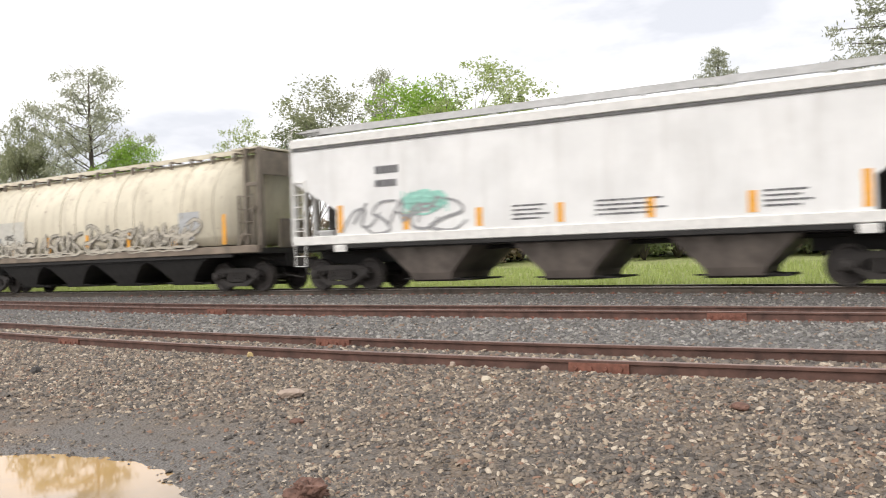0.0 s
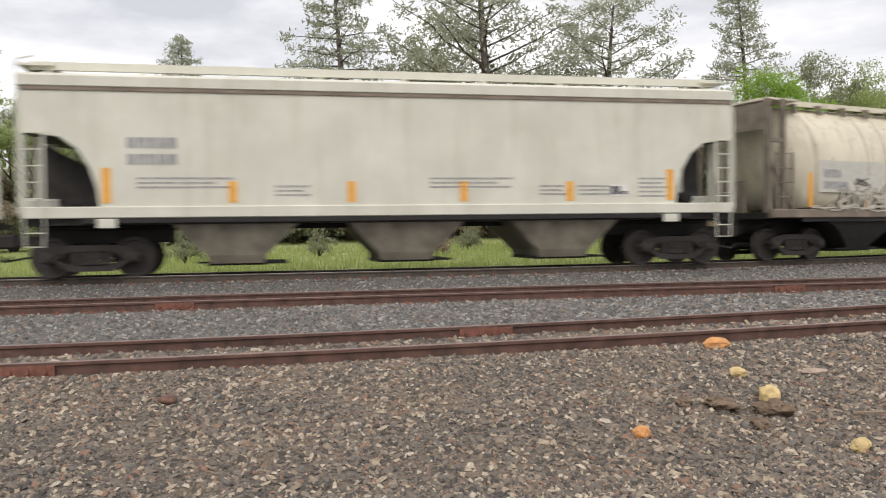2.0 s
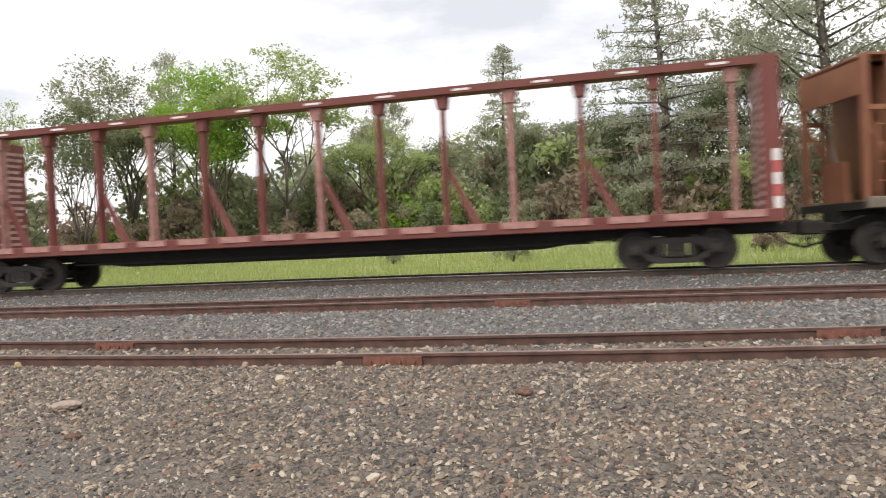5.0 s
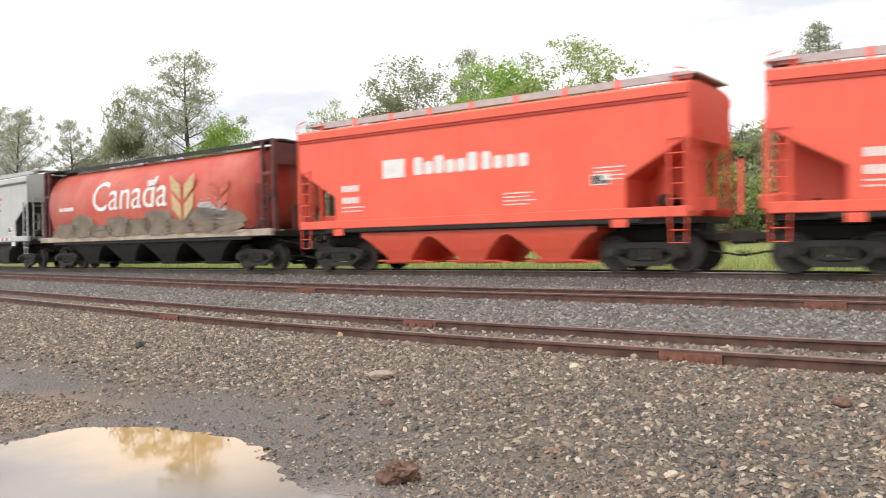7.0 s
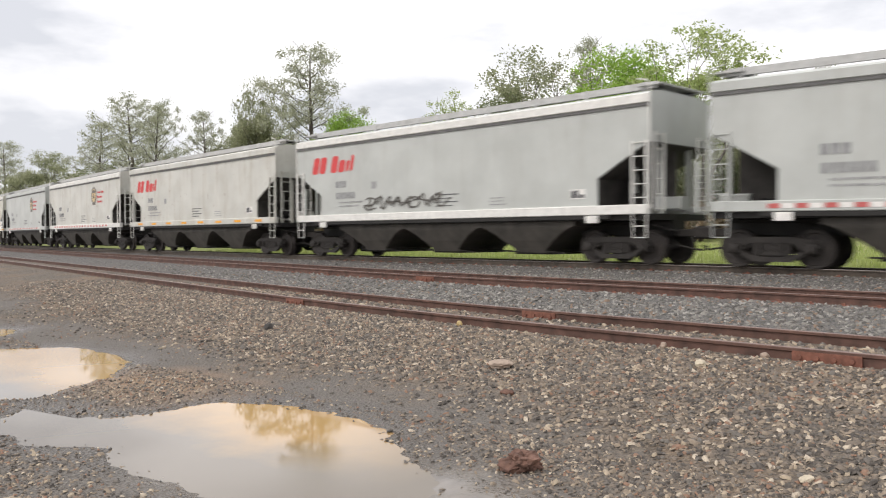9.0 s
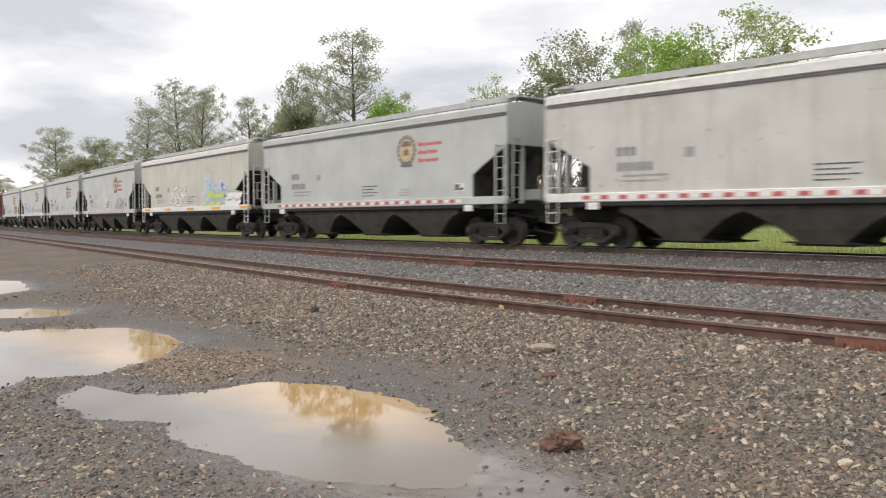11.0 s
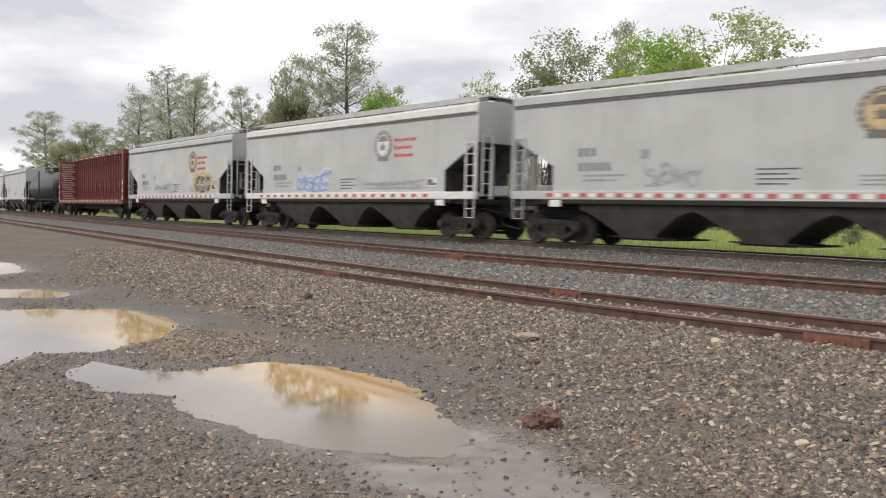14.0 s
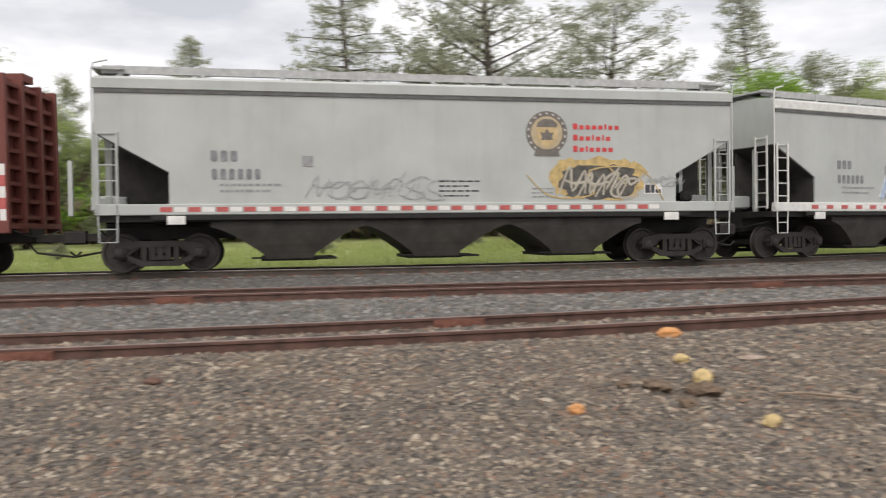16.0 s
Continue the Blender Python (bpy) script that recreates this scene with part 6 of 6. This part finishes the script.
# two bright red hoppers
for k in range(2):
    car, h = enroll(hopper(14.55, RED, "bright red covered hopper car with white lettering", bay_mat=RED, slope=RED, roof=ROOF, groove=RED_SHADE, posts=RED), 14.55)
    plate(car, "white_logo", -h + 3.6, -h + 4.45, 2.95, 3.5, INK_WHITE, "white block logo")
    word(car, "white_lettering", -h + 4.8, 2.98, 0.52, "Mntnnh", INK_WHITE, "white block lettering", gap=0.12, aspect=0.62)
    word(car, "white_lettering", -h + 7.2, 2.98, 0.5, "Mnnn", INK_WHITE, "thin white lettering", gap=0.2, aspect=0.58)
    word(car, "lettering", -h + 1.9, 2.6, 0.2, "MMMM", INK_WHITE, "white reporting mark")
    word(car, "lettering", -h + 1.9, 2.2, 0.2, "8888", INK_WHITE, "white reporting mark")
    lines(car, -h + 1.9, 2.05, 0.9, 2, INK_WHITE, step=0.12, h=0.04)
    lines(car, -h + 7.9, 2.2, 0.9, 4, INK_WHITE, step=0.1, h=0.035)
    lines(car, -h + 10.6, 2.75, 0.8, 4, INK_WHITE, step=0.1, h=0.035)
    data_panel(car, h - 2.5, 2.3)

# dark red cylindrical hopper with a country's name
car, h = enroll(cylinder_hopper(18.1, RED_OLD, "faded dark red cylindrical hopper car with painted-over lower side", SILL_TAN, roof=ROOF_DARK, ribs=False, endm=SOOT_RED), 18.1)
txt = bpy.data.curves.new("country_name", "FONT")
txt.body, txt.size, txt.extrude = "Canada", 1.95, 0.0
tmp = new("country_name", txt)
bpy.context.view_layer.update()
me = bpy.data.meshes.new_from_object(tmp.evaluated_get(bpy.context.evaluated_depsgraph_get()))
bpy.data.objects.remove(tmp)
bm = bmesh.new()
bm.from_mesh(me)
bmesh.ops.triangulate(bm, faces=bm.faces)
bmesh.ops.subdivide_edges(bm, edges=bm.edges, cuts=3, use_grid_fill=True)
for v in bm.verts:
    z = 2.62 + v.co.y
    s_ = max(0.0, (z - 2.75) / 2.05)
    v.co = (v.co.x, -1.60 * math.sqrt(1 - s_ * s_) ** 0.85 - 0.02, squat(z))
bm.to_mesh(me)
bm.free()
part("country_name", me, INK_WHITE, car, "white word reading Canada", at=pose(-h + 4.9, 0, 0))
for k, s in enumerate((-1, 1)):
    part("wheat_leaf", cached(("wheat_leaf",), lambda: Geo().prism([(0.02, -0.75), (0.62, -0.25), (0.70, 0.35), (0.05, -0.15)], -0.004, 0).prism([(0.05, 0.02), (0.68, 0.5), (0.76, 1.05), (0.08, 0.62)], -0.004, 0)), GOLD, car, "gold wheat leaf", at=pose(-h + 11.8 + s * 0.05, -1.63, 2.75, 0, 0, 0) @ (Matrix.Identity(4) if s > 0 else Matrix.Rotation(math.pi, 4, "Z")))
for s in (-1, 1):
    part("wheat_leaf", CACHE[("wheat_leaf",)], WHEAT_RED, car, "faded red wheat leaf", at=pose(-h + 14.1 + s * 0.04, -1.63, 2.8, 0, 0, 0) @ (Matrix.Identity(4) if s > 0 else Matrix.Rotation(math.pi, 4, "Z")) @ Matrix.Diagonal((0.8, 1, 0.6, 1)))
part("small_flag", cached(("small_flag",), lambda: Geo().prism([(0, 0), (0.05, 0), (0.05, 0.1), (0.6, 0.13), (0.6, 0.34), (0, 0.32)], -0.012, 0)), INK_WHITE, car, "small white flag over the last letter", at=pose(-h + 9.35, -1.57, 3.42))
word(car, "lettering", -h + 2.0, 2.72, 0.17, "MM 888888", INK_WHITE, "white reporting mark", y=-1.60)
for k in range(9):
    scr = 101 + k
    scrawl(car, -h + 1.6 + 1.5 * k, 1.42, 1.9, (0.62, 0.95, 0.5, 0.8, 0.7, 1.0, 0.55, 0.9, 0.75)[k], MUDDY, "grey-brown patches painted over old graffiti", scr, YR, 0.02, fill=MUDDY, letters=1)
scrawl(car, h - 4.2, 1.9, 1.7, 0.8, INK_GREY, "grey painted patch", 121, YR, 0.02, fill=GREY_PATCH, letters=1)

# the string of grey grain cars
car, h = grey_hopper(17.42, 2, "e")
car, h = grey_hopper(17.42, 3, "w")
scrawl(car, -h + 4.4, 1.8, 4.2, 0.5, SPRAY_DARK, "small dark graffiti", 61, thick=0.05, letters=7)
car, h = grey_hopper(17.42, 4, "w", GREY_OLD, "rust-streaked grey covered hopper car with slanted red lettering")
for k in range(8):
    plate(car, "yellow_dash", -h + 1.5 + 1.85 * k, -h + 2.1 + 1.85 * k, 1.44, 1.54, YELLOW, "yellow sill dash", -W2 - 0.05)
car, h = grey_hopper(17.42, 5, "e", GREY_OLD, "stained grey covered hopper car with round gold emblem")
car, h = grey_hopper(17.42, 6, "e")
car, h = grey_hopper(17.42, 7, "n", TAN_GREY, "dirty beige-grey covered hopper car with colourful graffiti")
for k in range(5):
    plate(car, "orange_dash", -h + 0.9 + 3.6 * k, -h + 1.9 + 3.6 * k, 1.44, 1.56, YELLOW, "orange sill dash", -W2 - 0.05)
scrawl(car, -h + 5.2, 1.8, 2.4, 1.0, INK_WHITE, "white and grey graffiti", 71, thick=0.10, letters=4, edge=INK_GREY)
scrawl(car, -h + 10.4, 1.65, 3.0, 1.35, PALE_BLUE, "blue, green and white graffiti", 72, thick=0.26, letters=4, edge=INK_WHITE)
scrawl(car, -h + 10.7, 1.7, 2.0, 0.9, LIME_SPRAY, "lime green graffiti", 73, thick=0.14, letters=2, edge=SPRAY_TEAL, y=-W2 - 0.012)
scrawl(car, -h + 13.4, 1.7, 1.8, 0.7, INK_WHITE, "white sprayed blot", 74, thick=0.2, letters=2, fill=GREY_PATCH)
car, h = grey_hopper(17.42, 8, "e")
scrawl(car, -h + 7.7, 1.75, 0.8, 0.75, INK_WHITE, "white sprayed blot", 75, thick=0.03, fill=SIDE_WHITE, letters=2)
scrawl(car, -h + 4.4, 1.75, 1.0, 0.6, SIDE_WHITE, "pale sprayed scribble", 77, thick=0.06, letters=3)
scrawl(car, -h + 11.0, 1.7, 2.4, 0.8, FAINT_INK, "grey graffiti", 76, thick=0.035, letters=7)
car, h = grey_hopper(17.42, 14, "e")
scrawl(car, -h + 5.0, 1.8, 1.6, 0.6, FAINT_INK, "faint grey graffiti", 79, thick=0.04)
car, h = grey_hopper(17.42, 9, "e")
scrawl(car, -h + 4.8, 1.75, 2.4, 0.8, PALE_BLUE, "blue and white graffiti", 81, thick=0.17, letters=4, edge=INK_WHITE)
scrawl(car, -h + 4.9, 1.8, 2.3, 0.7, SPRAY_BLUE, "blue and white graffiti", 82, thick=0.05, letters=4, y=-W2 - 0.012)
scrawl(car, -h + 9.9, 1.8, 3.4, 0.35, FAINT_INK, "faint outline graffiti", 83, thick=0.03, letters=7)
car, h = grey_hopper(17.42, 10, "e")
scrawl(car, -h + 11.2, 1.70, 2.4, 1.1, YELLOW_HALO, "yellow and dark graffiti", 88, thick=0.03, fill=YELLOW_HALO, letters=1, y=-W2 + 0.003)
scrawl(car, -h + 11.4, 1.74, 2.0, 0.85, CHROME_SPRAY, "yellow and dark graffiti", 85, thick=0.055, fill=SPRAY_DARK, letters=4)
scrawl(car, -h + 5.0, 1.75, 3.3, 0.6, FAINT_INK, "faint outline graffiti", 86, thick=0.03, letters=7)
scrawl(car, -h + 13.7, 2.1, 1.0, 0.3, FAINT_INK, "faint outline graffiti", 87, thick=0.02)
car, h = enroll(centerbeam(23.0, "empty oxide-red centerbeam flat car with dense upright posts", 1.9, 27), 23.0)
enroll(tank_car(15.5, "grey-black tank car far down the train", False), 15.5)
car, h = grey_hopper(17.2, 12, "p")
car, h = grey_hopper(17.2, 13, "p")


# ---- movement: the train runs east along the main line ----
LINE_X = np.arange(160, -420, -0.5)
LINE_Y = main_y(LINE_X)
LINE_S = np.concatenate([[0], np.cumsum(np.hypot(np.diff(LINE_X), np.diff(LINE_Y)))])
LINE_S = LINE_S[np.argmin(np.abs(LINE_X))] - LINE_S


def on_line(s):
    x = float(np.interp(s, LINE_S[::-1], LINE_X[::-1]))
    return Vector((x, float(main_y(x)), float(main_z(x))))


def travelled(t):
    return 22.87 * (t - 8) - 0.0005 * (t - 8) ** 2 + 0.000668 * (t - 8) ** 3


def car_pose(s, base):
    a, b = on_line(s + base / 2), on_line(s - base / 2)
    d = a - b
    return Matrix.Translation((a + b) / 2) @ pose(0, 0, 0, 0, -math.degrees(math.atan2(d.z, math.hypot(d.x, d.y))), math.degrees(math.atan2(d.y, d.x)))


FIRST_COUPLING = 167.62


def motions():
    back = FIRST_COUPLING + CARS[0][1]
    for car, pitch in CARS:
        centre = back - pitch / 2
        back -= pitch
        walk(car, [(0.5 * k, car_pose(centre + travelled(0.5 * k), pitch - 5)) for k in range(33)])


motions()
